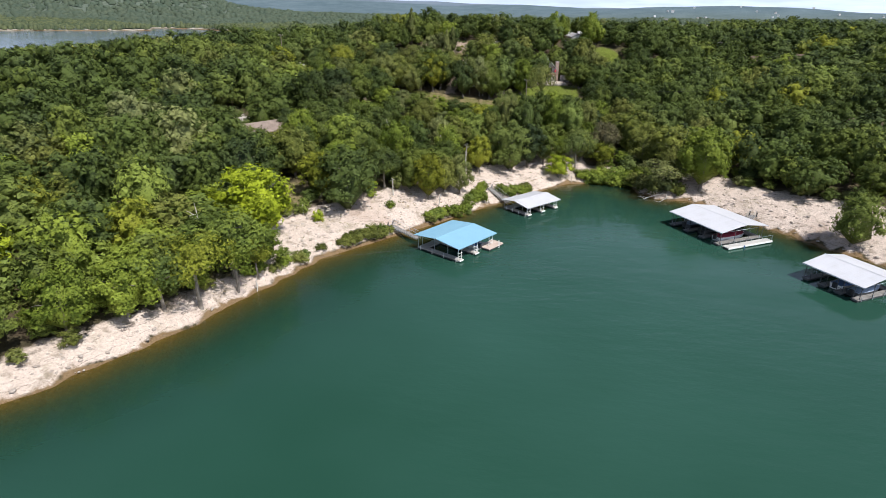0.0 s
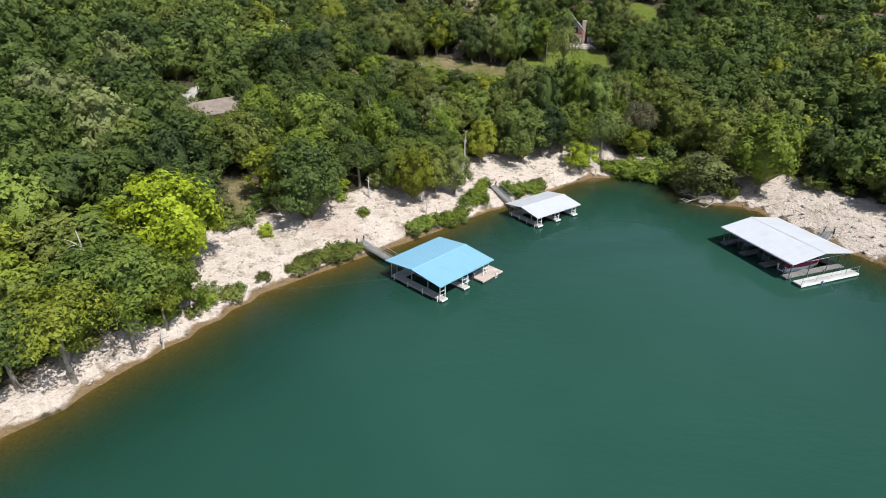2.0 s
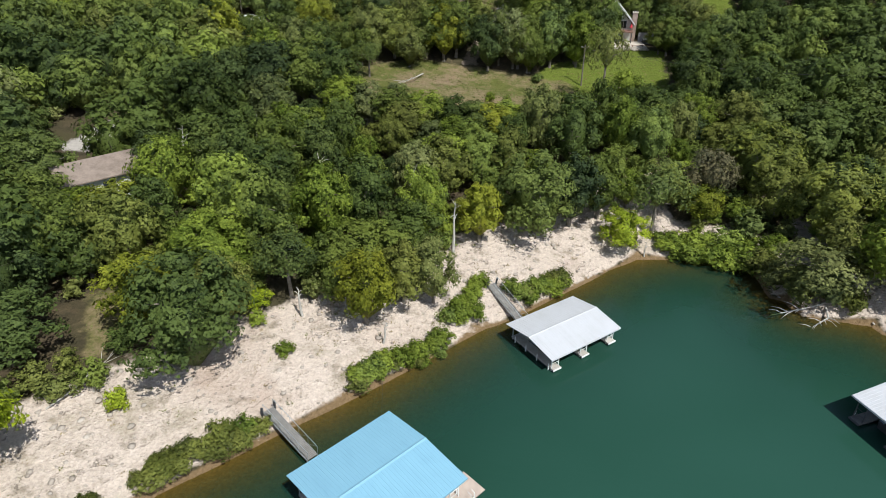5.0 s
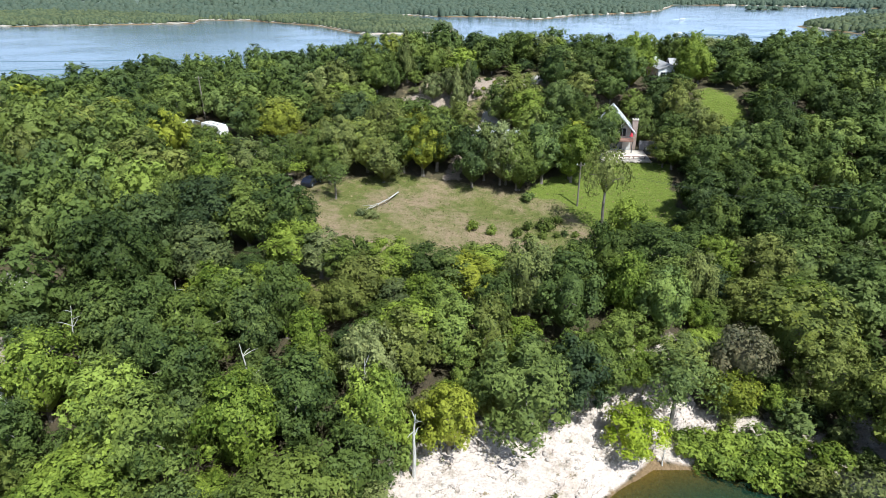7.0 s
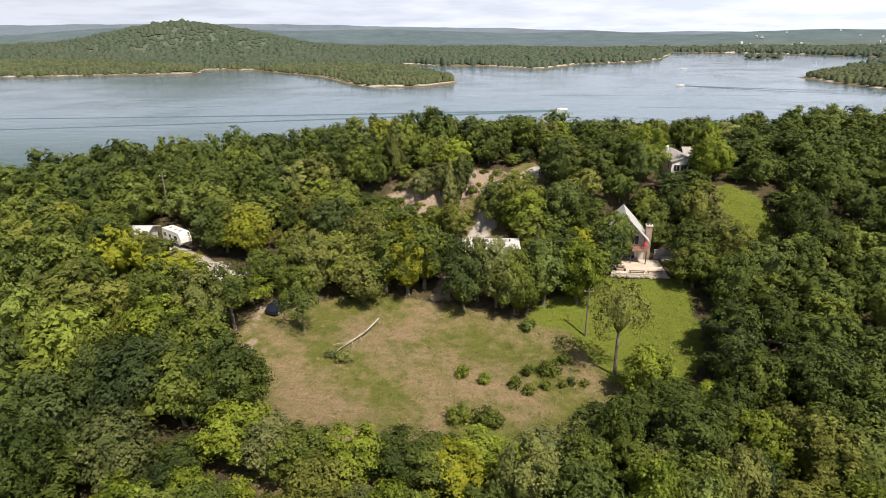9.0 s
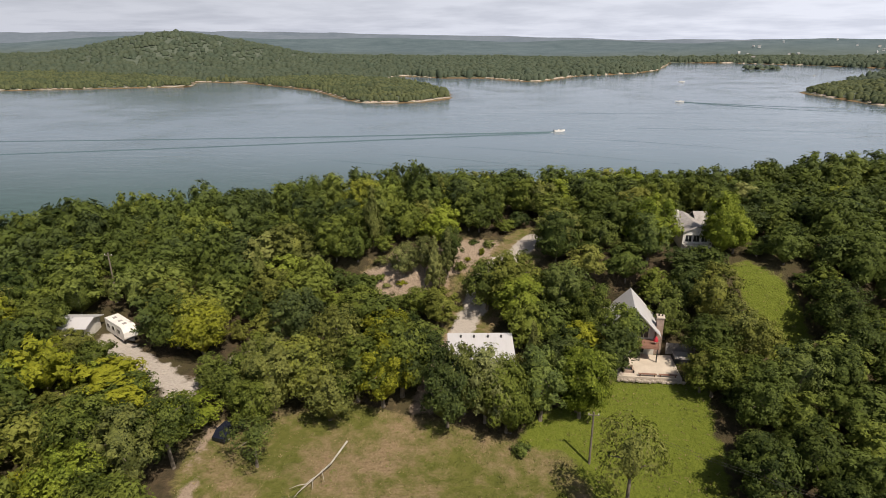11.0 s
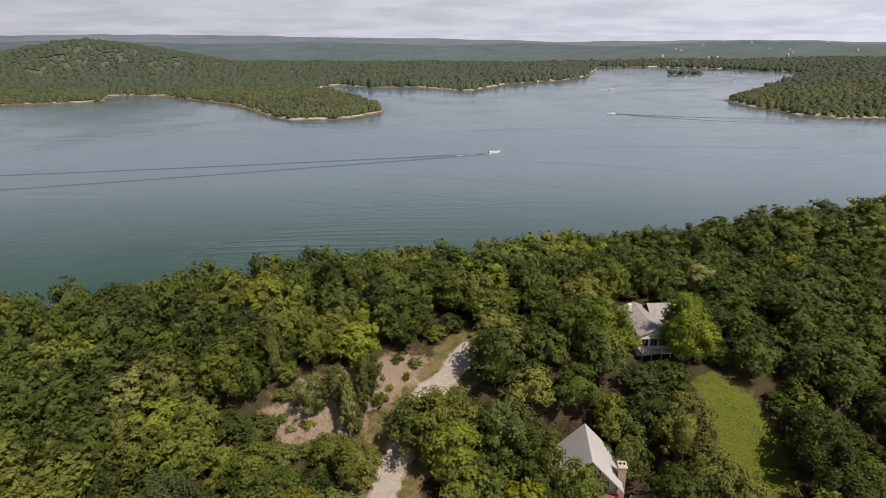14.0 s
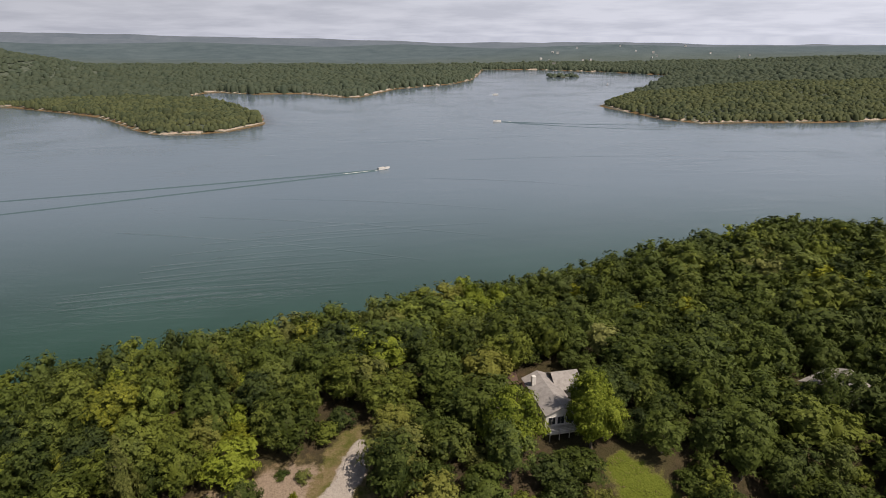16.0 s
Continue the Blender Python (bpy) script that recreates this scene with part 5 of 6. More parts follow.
# ---- boat docks ----
def roof_half(x0, x1, y0, z0, y1, z1, pitch=0.30, thick=0.05):
    """One ribbed slope from the eave (y0, z0) to the ridge (y1, z1), ribs running up it."""
    k = Kit()
    up = Vector((0, y1 - y0, z1 - z0))
    nrm = Vector((1, 0, 0)).cross(up).normalized()
    if nrm.z < 0:
        nrm = -nrm
    n = max(2, int((x1 - x0) / pitch))
    xs = [x0 + (x1 - x0) * i / n for i in range(n + 1)]
    prof = []
    for i, x in enumerate(xs):
        if i == 0 or i == n:
            prof.append((x, 0.0))
        else:
            prof += [(x - 0.03, 0.0), (x - 0.015, 0.022), (x + 0.015, 0.022), (x + 0.03, 0.0)]
    v, f, m = [], [], len(prof)
    for yy, zz in ((y0, z0), (y1, z1)):
        for x, h in prof:
            v.append(Vector((x, yy, zz)) + nrm * h * 0.5)
    for x in (x0, x1):
        for yy, zz in ((y0, z0), (y1, z1)):
            v.append(Vector((x, yy, zz)) - nrm * thick)
    f += [(i, i + 1, m + i + 1, m + i) for i in range(m - 1)]
    b = 2 * m
    f += [(b, b + 1, b + 3, b + 2), (0, m, b + 1, b), (m - 1, b + 2, b + 3, 2 * m - 1)]
    f.append((b, b + 2) + tuple(range(m - 1, -1, -1)))
    return k.add(v, f)


def dock(label, cx, cy, ang, width, length, slips, eave, rise, roof_mat, roof_words, deck_mat=None, over=0.45, first_end=None, post_mat=None):
    """A floating boat dock: local x along the row of slips, local y out to the open side."""
    deck_mat = deck_mat or DECK
    post_mat = post_mat or WHITE
    ob = thing("boat_dock", label, "boat dock", Matrix.Translation((cx, cy, 0)) @ turned(ang), "boat docks in the cove")
    W, L, zd = width / 2 - over, length / 2 - over, 0.38
    fw = 1.0
    part("walkway", Kit().slab(-W, W, -L, -L + 1.5, zd - 0.14, zd).data, deck_mat, ob, "weathered boards across the back")
    part("float", Kit().slab(-W + 0.1, W - 0.1, -L + 0.15, -L + 1.35, -0.25, zd - 0.145).data, DARK, ob, "dark floats under the boards")
    gap = (2 * W - fw) / slips
    for s in range(slips + 1):
        x = -W + s * gap
        tip = first_end if (s == 0 and first_end) else L + 0.35
        part("finger", Kit().slab(x, x + fw, -L + 1.504, tip, zd - 0.12, zd).data, deck_mat, ob, "grey boarded finger between the slips")
        part("finger_float", Kit().slab(x + 0.1, x + fw - 0.1, -L + 1.6, tip - 0.12, -0.25, zd - 0.125).data, DARK, ob)
        part("end_plate", Kit().slab(x - 0.02, x + fw + 0.02, tip + 0.002, tip + 0.05, zd - 0.2, zd + 0.01).data, post_mat, ob, "painted fascia board at the finger's end")
        for side in (0.06, fw - 0.06):
            for t, y in enumerate((-L + 0.15, -0.33 * L, 0.33 * L, L)):
                if side > 0.5 and t in (1, 2):
                    continue
                top = eave + rise * (1 - abs(y) / (L + over)) - 0.08
                part("post", Kit().slab(x + side - 0.035, x + side + 0.035, y - 0.035, y + 0.035, zd - 0.3, top).data, post_mat if t == 3 or post_mat is DARKSTEEL else STEEL, ob)
        for z in (zd + 0.5, zd + 1.0):
            part("rail", Kit().slab(x + 0.11, x + fw - 0.11, L - 0.02, L + 0.02, z - 0.02, z + 0.02).data, post_mat, ob)
    for y in (-L, 0.0, L):
        z = eave + rise * (1 - abs(y) / (L + over)) - 0.13
        part("beam", Kit().slab(-W, W, y - 0.05, y + 0.05, z - 0.09, z + 0.05).data, STEEL, ob)
    for x in (-W - 0.06, W + 0.06):
        for k in range(4):
            y = -L + 0.7 + (2 * L - 1.0) * k / 3
            part("bumper_post", Kit().tube((x, y, 0.02), (x, y, 0.78), 0.055, n=6).data, post_mat if post_mat is WHITE else STEEL, ob, "short pale bumper post")
    n = slips * 2 + 1
    for k in range(n):
        x = -W + 2 * W * k / (n - 1)
        t = Kit()
        for y0, y1 in ((-L, 0), (L, 0)):
            z0, z1 = eave - 0.12, eave + rise - 0.14
            t.tube((x, y0, z0), (x, y1, z1), 0.035, n=4)
        t.tube((x, -L, eave - 0.2), (x, L, eave - 0.2), 0.035, n=4)
        part("truss", t.data, STEEL, ob)
    X, Y = width / 2, length / 2
    for s in (-1, 1):
        part("roof_slope", roof_half(-X, X, s * Y, eave, 0.0, eave + rise).data, roof_mat, ob, roof_words)
        part("eave_trim", Kit().slab(-X, X, s * (Y + 0.012) - 0.012, s * (Y + 0.012) + 0.012, eave - 0.16, eave + 0.01).data, roof_mat, ob)
    part("ridge_cap", Kit().hull([[(x, -0.16, eave + rise - 0.0), (x, 0.0, eave + rise + 0.06), (x, 0.16, eave + rise - 0.0)] for x in (-X, X)]).data, roof_mat, ob)
    return ob


def gangway(label, x0, y0, x1, y1, w=0.95):
    """A sloping ramp from the bank to the dock with trussed rails."""
    a, b = Vector((x0, y0, ground_z(x0, y0) + 0.35)), Vector((x1, y1, 0.47))
    d = b - a
    ang = math.degrees(math.atan2(d.y, d.x))
    n = Vector((d.x, d.y, 0)).length
    ob = thing("gangway", label, "gangway", Matrix.Translation(a) @ turned(ang) @ Matrix.Rotation(-math.atan2(d.z, n), 4, "Y"), "gangways")
    L = d.length
    count = int(L / 0.16)
    k = Kit()
    for i in range(count):
        x = L * i / count
        k.slab(x, x + 0.145, -w / 2, w / 2, -0.04, 0.0, 0.005)
    part("walkway", k.data, DARKDECK, ob, "grey cross-boards")
    for s in (-1, 1):
        part("stringer", Kit().slab(0, L, s * w / 2 - 0.04, s * w / 2 + 0.04, -0.2, -0.042).data, STEEL, ob)
        part("handrail", Kit().tube((0, s * w / 2, 1.0), (L, s * w / 2, 1.0), 0.028, n=5).data, STEEL, ob)
        m = int(L / 1.2)
        t = Kit()
        for i in range(m + 1):
            x = L * i / m
            t.tube((x, s * w / 2, -0.05), (x, s * w / 2, 1.0), 0.022, n=4)
            if i < m:
                t.tube((x, s * w / 2, 0.0), (L * (i + 1) / m, s * w / 2, 1.0), 0.016, n=4)
        part("railing", t.data, STEEL, ob)
    part("bank_post", Kit().tube((0.0, -w / 2 - 0.15, -0.6), (0.0, -w / 2 - 0.15, 0.6), 0.12, 0.1).data, DARK, ob)
    part("bank_post", Kit().tube((0.0, w / 2 + 0.15, -0.6), (0.0, w / 2 + 0.15, 0.6), 0.12, 0.1).data, DARK, ob)
    return ob


def hull_rings(L, W, H, deep=0.25):
    rings = []
    for u, w, r in ((0, 0.86, 0.0), (0.2, 0.96, 0.0), (0.5, 1.0, 0.02), (0.72, 0.86, 0.1), (0.88, 0.52, 0.22), (1.0, 0.06, 0.36)):
        x, y = L * (u - 0.5), W / 2 * w
        z = H * (1 + 0.35 * r)
        rings.append([(x, -y, z), (x, -y * 0.86, r * H - deep * 0.3), (x, 0, r * H * 1.4 - deep), (x, y * 0.86, r * H - deep * 0.3), (x, y, z)])
    return rings


def boat(label, x, y, z, ang, L, W, H, hull_mat, cover=None, group="boats"):
    ob = thing("motorboat", label, "boat", Matrix.Translation((x, y, z)) @ turned(ang), group)
    part("hull", Kit().hull(hull_rings(L, W, H)).data, hull_mat, ob)
    if cover is not None:
        rings = []
        for u, w, h in ((-0.5, 0.84, 0.12), (-0.25, 0.97, 0.34), (0.02, 1.0, 0.55), (0.25, 0.84, 0.34), (0.44, 0.36, 0.22)):
            yy = W / 2 * w + 0.03
            rings.append([(L * u, -yy, H * 0.98), (L * u, -yy * 0.62, H + h * 0.7), (L * u, 0, H + h), (L * u, yy * 0.62, H + h * 0.7), (L * u, yy, H * 0.98)])
        part("cover", Kit().hull(rings).data, cover, ob, "fabric cover stretched over the boat")
    else:
        part("cockpit", Kit().slab(-L * 0.42, L * 0.12, -W * 0.34, W * 0.34, H * 0.9, H * 1.02).data, CREAM, ob)
        part("windscreen", Kit().hull([[(L * 0.06, s * W * 0.36, H), (L * 0.14, s * W * 0.36, H), (L * 0.08, s * W * 0.33, H + 0.4), (L * 0.04, s * W * 0.33, H + 0.4)] for s in (-1, 1)]).data, GLASS_DARK, ob)
        for s in (-0.22, 0.22):
            part("seat", Kit().slab(-L * 0.12, -L * 0.02, W * s - 0.22, W * s + 0.22, H * 1.02, H + 0.45, 0.05).data, WHITE, ob)
    part("outboard_motor", Kit().slab(-L * 0.5 - 0.42, -L * 0.5 + 0.02, -0.22, 0.22, H * 0.35, H + 0.3, 0.08).data, BLACK, ob)
    return ob


dock("floating two-slip boat dock under a pale blue metal roof", 1.91, 88.84, 230.7, 9.74, 9.34, 2, 2.45, 0.50, ROOF_BLUE, "pale blue ribbed metal roof", first_end=2.78)
dock("floating two-slip boat dock under a white metal roof", 16.42, 110.39, 221.0, 9.46, 6.98, 2, 1.85, 0.55, ROOF_WHITE, "white ribbed metal roof")
# shade under these two roofs is put into dark deck and post materials
dock("long floating boat dock under a white metal roof", 48.0, 99.3, 114.2, 12.23, 10.5, 3, 2.5, 0.8, ROOF_WHITE, "white ribbed metal roof", DARKDECK, post_mat=DARKSTEEL)
dock("white-roofed floating boat dock near the stony bank", 58.6, 77.6, 114.0, 9.2, 8.8, 3, 2.45, 0.75, ROOF_WHITE, "white ribbed metal roof", DARKDECK, post_mat=DARKSTEEL)

ob = thing("swim_platform", "pinkish new-boarded swim platform beside the blue dock", "platform", Matrix.Translation((1.91, 88.84, 0)) @ turned(230.7))
part("deck", Kit().slab(-6.3, -2.4, 2.84, 5.15, 0.26, 0.42).data, DECK_PINK, ob)
part("float", Kit().slab(-6.2, -2.5, 2.94, 5.05, -0.25, 0.256).data, DARK, ob)
for x in (-5.1, -4.75):
    part("ladder_rail", Kit().limb([(x, 5.2, -0.3), (x, 5.2, 1.1), (x, 4.9, 1.15)], [0.03, 0.03, 0.03], 5).data, WHITE, ob)
for z in (0.0, 0.3, 0.6):
    part("rung", Kit().tube((-5.1, 5.2, z), (-4.75, 5.2, z), 0.025, n=5).data, WHITE, ob)

ob = thing("end_deck", "white-edged walkway deck across the long dock's end", "deck", Matrix.Translation((50.75, 93.19, 0)) @ turned(24.2))
part("deck", Kit().slab(-5.0, 4.9, -1.0, 0.3, 0.27, 0.40).data, DECK_PALE, ob, "pale boards with a white edge")
part("fascia", Kit().slab(-5.0, 4.9, -1.05, -1.004, 0.15, 0.41).data, WHITE, ob)
part("float", Kit().slab(-4.9, 4.8, -0.9, 0.2, -0.25, 0.266).data, DARK, ob)
for x in (-4.9, -2.5, 0.0, 2.5, 4.8):
    part("post", Kit().tube((x, -0.9, 0.40), (x, -0.9, 1.35), 0.025, n=5).data, STEEL, ob)
for z in (0.9, 1.35):
    part("rail", Kit().tube((-4.9, -0.9, z), (4.8, -0.9, z), 0.02, n=5).data, STEEL, ob)
part("dock_bumper", Kit().tube((-1.6, -1.12, 0.0), (-1.6, -1.12, 0.45), 0.12, n=8).data, BLUE, ob, "blue bumper")

gangway("grey boarded ramp with steel rails to the white dock", 8.6, 116.9, 12.3, 112.4)
gangway("grey boarded ramp with steel rails to the blue dock", -9.4, 95.4, -4.2, 91.6)
gangway("steel-railed ramp from the rocky beach to the long dock", 57.5, 106.0, 53.5, 101.2)



def in_dock(cx, cy, ang, x, y):
    v = turned(ang) @ Vector((x, y, 0))
    return cx + v.x, cy + v.y


for words, at, dock_ang, size, cov in (
        ("motorboat under a maroon fitted cover inside the long dock", in_dock(48.0, 99.3, 114.2, -3.45, 0.3), 24.2, 6.4, MAROON),
        ("covered motorboat in a dock slip, coloured dark for the roof's shade", in_dock(48.0, 99.3, 114.2, 0.0, 0.4), 24.2, 5.8, DARK),
        ("motorboat under a grey-blue cover in a dock slip", in_dock(48.0, 99.3, 114.2, 3.43, 0.6), 24.2, 6.0, GREYBLUE),
        ("small boat with a dark blue cover in the blue dock", in_dock(1.91, 88.84, 230.7, -1.96, 1.0), 140.7, 4.8, BLUE),
        ("motorboat with a grey-blue cover under a white dock roof", in_dock(58.6, 77.6, 114.0, -2.4, 0.3), 24, 5.6, GREYBLUE),
        ("motorboat with a dark blue cover under a white dock roof", in_dock(58.6, 77.6, 114.0, 0.0, 0.3), 24, 5.6, BLUE)):
    # some hulls are dark instead of white, painting the shade under the roofs
    boat(words, at[0], at[1], 0.1, dock_ang, size, 2.0, 0.7, DARK if cov in (DARK, GREYBLUE) else WHITE, cov)

# mooring cables
for name_, a, b in (("mooring_cable", (-4.2, 86.9, 0.5), (-21.0, 82.0, 0.6)), ("mooring_cable", (1.0, 93.6, 0.5), (-0.6, 101.2, 0.9))):
    me = bpy.data.meshes.new(name_)
    k = Kit().limb([Vector(a), Vector(a).lerp(Vector(b), 0.5) - Vector((0, 0, 0.25)), Vector(b)], [0.012] * 3, 4)
    me.from_pydata(k.v, [], k.f)
    me.materials.append(DARK)
    tagged(new(name_, me), "thin steel cable from the dock to the bank", "cable")

# ---- motorboats under way, and their wakes ----
boat("white speedboat under way on the open lake", 34, 536.5, 0.15, 22, 8.2, 2.6, 1.2, WHITE, None, "speedboats")
boat("white speedboat crossing the lake further out", 161, 751, 0.15, 190, 8.5, 2.7, 1.2, WHITE, None, "speedboats")
boat("distant white speedboat near the far shore", 231, 1049, 0.15, 10, 8.5, 2.7, 1.2, WHITE, None, "speedboats")
boat("distant white speedboat beyond the headland", 479, 1214, 0.15, 60, 8.5, 2.7, 1.2, WHITE, None, "speedboats")


def ridge(name, label, pts, w0, w1, h, mat, pale=None):
    """A long low swell on the water along a line, fading at its far end."""
    v, f = [], []
    for i, p in enumerate(pts):
        p = Vector((p[0], p[1], 0))
        q = Vector((*pts[min(i + 1, len(pts) - 1)], 0)) - Vector((*pts[max(i - 1, 0)], 0))
        s = q.cross(Vector((0, 0, 1))).normalized()
        k = i / (len(pts) - 1)
        w = w0 + (w1 - w0) * k
        hh = h * (1 - 0.7 * k)
        v += [p - s * w + Vector((0, 0, 0.012)), p + Vector((0, 0, 0.012 + hh)), p + s * w + Vector((0, 0, 0.012))]
        if i:
            a = 3 * (i - 1)
            f += [(a, a + 1, a + 4, a + 3), (a + 1, a + 2, a + 5, a + 4)]
    me = bpy.data.meshes.new(name)
    me.from_pydata(v, [], f)
    if mat is WATER:
        at = me.attributes.new("depth", "FLOAT", "POINT")
        at.data.foreach_set("value", [9.0] * len(v))
        at = me.attributes.new("open", "FLOAT", "POINT")
        at.data.foreach_set("value", [float(step(q.y, 270, 500)) if pale is None else pale for q in v])
    me.materials.append(mat)
    return tagged(new(name, me), label, "wake", kind="stuff")


def line(a, b, n, sag=0.0):
    a, b = Vector(a), Vector(b)
    s = Vector((-(b - a).y, (b - a).x)).normalized()
    return [tuple(a.lerp(b, i / n) + s * sag * math.sin(math.pi * i / n)) for i in range(n + 1)]


# wakes get a darker body than the lake, painting their slopes' dimmer reflection
ridge("wake", "low dark wake wave spreading behind a speedboat", line((30, 535), (-420, 440), 40, 6), 0.8, 2.0, 0.5, WATER, 0.55)
ridge("wake", "low dark wake wave spreading behind a speedboat", line((28, 532), (-420, 372), 40, 6), 0.8, 2.0, 0.5, WATER, 0.55)
ridge("wake", "low wake wave behind the further speedboat", line((166, 751), (330, 700), 20, -8), 0.8, 2.2, 0.4, WATER, 0.6)
ridge("wake", "low wake wave behind the further speedboat", line((166, 749), (300, 672), 20, -8), 0.8, 2.2, 0.4, WATER, 0.6)
for k, (a, b) in enumerate((((60, 505), (150, 470)), ((90, 560), (260, 548)), ((20, 640), (220, 655)), ((-240, 640), (-120, 655)), ((290, 560), (380, 540)), ((-30, 470), (90, 430)), ((-60, 440), (70, 392)), ((-90, 420), (40, 366)))):
    ridge("wake", "faint leftover wave line on the lake", line(a, b, 16, 4), 0.7, 1.0, 0.14, WATER)
swell = np.random.RandomState(8)
for k in range(13):
    x0, y0 = -88 + 5 * k + swell.uniform(-12, 12), 338 + 6.0 * k
    ridge("wake", "faint parallel ripple on the open lake", line((x0, y0), (x0 + swell.uniform(60, 105), y0 + swell.uniform(4, 10)), 14, 2.0), 0.9, 1.2, 0.13, WATER)
for k, (a, b, w) in enumerate((((31, 535.3), (8, 527), 1.0), ((161 + 4, 751), (176, 751), 1.0), ((227, 1048.5), (214, 1046), 1.2))):
    ridge("wake_foam", "white foam churned up behind a speedboat", line(a, b, 8), w, 0.3, 0.12, FOAM)


# ---- houses ----
def wall_box(x0, x1, y0, y1, z0, z1):
    return Kit().box(x0, x1, y0, y1, z0, z1).data


def gable_roof(x0, x1, y0, y1, eave, rise, t=0.14, axis="x"):
    """Two sloped slabs meeting at a ridge along the axis."""
    out = []
    for s in (0, 1):
        if axis == "x":
            ym = (y0 + y1) / 2
            ye = y0 if s == 0 else y1
            p = [(x0, ye, eave), (x1, ye, eave), (x1, ym, eave + rise), (x0, ym, eave + rise)]
        else:
            xm = (x0 + x1) / 2
            xe = x0 if s == 0 else x1
            p = [(xe, y0, eave), (xe, y1, eave), (xm, y1, eave + rise), (xm, y0, eave + rise)]
        q = [(a, b, c + t) for a, b, c in p]
        out.append((p + q, [(0, 1, 2, 3), (7, 6, 5, 4), (0, 4, 5, 1), (1, 5, 6, 2), (2, 6, 7, 3), (3, 7, 4, 0)]))
    return out


def gable_end(x, y0, y1, eave, rise, t=0.12, axis="x"):
    m = (y0 + y1) / 2
    tri = [(y0, eave), (y1, eave), (m, eave + rise)]
    p = [((x + d, a, b) if axis == "x" else (a, x + d, b)) for d in (0, t) for a, b in tri]
    return p, [(0, 1, 2), (5, 4, 3), (0, 3, 4, 1), (1, 4, 5, 2), (2, 5, 3, 0)]


def window(parent, x, y, z, w, h, face):
    """A framed pane just proud of a wall. face: 'x-', 'x+', 'y-', 'y+'."""
    s = -1 if face[1] == "-" else 1

    def b(u0, u1, d0, d1, z0, z1):
        d0, d1 = sorted((s * d0, s * d1))
        return Kit().box(x + d0, x + d1, y + u0, y + u1, z0, z1) if face[0] == "x" else Kit().box(x + u0, x + u1, y + d0, y + d1, z0, z1)
    frame_ = part("window", b(-w / 2 - 0.09, w / 2 + 0.09, 0.003, 0.05, z - 0.09, z + h + 0.09).data, WHITE, parent)
    part("pane", b(-w / 2, -0.03, 0.054, 0.066, z, z + h).data, GLASS_DARK, frame_)
    part("pane", b(0.03, w / 2, 0.054, 0.066, z, z + h).data, GLASS_DARK, frame_)
    return frame_


# white-roofed garage
zg = ground_z(6.7, 193.4) + 0.7
gar = thing("garage", "pale garage with a white metal roof and small vents", "garage", Matrix.Translation((6.7, 193.4, zg)) @ turned(8))
part("wall", wall_box(-4.5, 4.5, -3.3, 3.3, -1.2, 2.5), CREAM, gar, "cream wall siding")
for x in (-4.5, 4.38):
    part("gable", ([(x + d, a, b) for d in (0, 0.12) for a, b in ((-3.3, 2.5), (3.3, 2.5), (3.3, 3.9))], [(0, 1, 2), (5, 4, 3), (0, 3, 4, 1), (1, 4, 5, 2), (2, 5, 3, 0)]), CREAM, gar)
part("back_wall", wall_box(-4.376, 4.376, 3.18, 3.3, 2.5, 3.85), CREAM, gar)
part("roof_slope", roof_half(-4.9, 4.9, -3.7, 2.52, 3.6, 4.05).data, ROOF_WHITE, gar, "white ribbed metal roof")
part("eave_trim", Kit().slab(-4.9, 4.9, -3.73, -3.704, 2.36, 2.53).data, STEEL, gar, "dark gutter board")
for x in (-2.9, -0.9, 1.2, 3.2):
    part("roof_vent", Kit().tube((x, 2.6, 3.75), (x, 2.6, 4.2), 0.13, 0.16, 8).data, DARK, gar, "small dark roof vent")
window(gar, -2.0, -3.3, 0.9, 1.2, 0.9, "y-")
window(gar, 2.2, -3.3, 0.9, 1.2, 0.9, "y-")
part("garage_door", Kit().slab(-2.5, 2.5, 3.303, 3.36, -0.1, 2.2).data, WHITE, gar)

# steep-roofed chalet with deck and patio
PATIO_Z = 14.55
ch = thing("chalet", "steep-roofed chalet with pale roof, wooden deck and brick chimney", "house", Matrix.Translation((29.7, 204.9, PATIO_Z - 0.3)) @ turned(-4))
HW, EV, RG, YF, YB = 4.3, 3.5, 4.5, -3.6, 4.2
part("lower_wall", wall_box(-3.6, 3.6, -2.6, 3.8, -0.6, 2.55), CREAM, ch)
part("upper_wall", wall_box(-3.5, 3.5, -2.4, 3.7, 2.55, EV + 0.5), CREAM, ch)
for y in (-2.4, 3.58):
    part("gable", gable_end(y, -3.5, 3.5, EV + 0.5, RG - 0.95, axis="y"), CREAM, ch)
for d in gable_roof(-HW, HW, YF, YB, EV, RG, 0.2, "y"):
    part("roof_slope", d, ROOF_GREY, ch, "pale grey steep roof slope")
part("chimney", Kit().slab(3.75, 4.75, -1.8, -0.6, -0.6, 5.9).data, BRICK, ch, "brown brick chimney")
part("chimney_cap", Kit().slab(3.65, 4.85, -1.9, -0.5, 5.9, 6.1).data, CONCRETE, ch)
for x in (4.0, 4.5):
    part("flue", Kit().tube((x, -1.2, 6.1), (x, -1.2, 6.35), 0.13, n=8).data, BLACK, ch)
part("deck", Kit().slab(-4.4, 3.9, -5.4, -2.6, 2.35, 2.55).data, REDWOOD, ch, "red-brown wooden deck on posts")
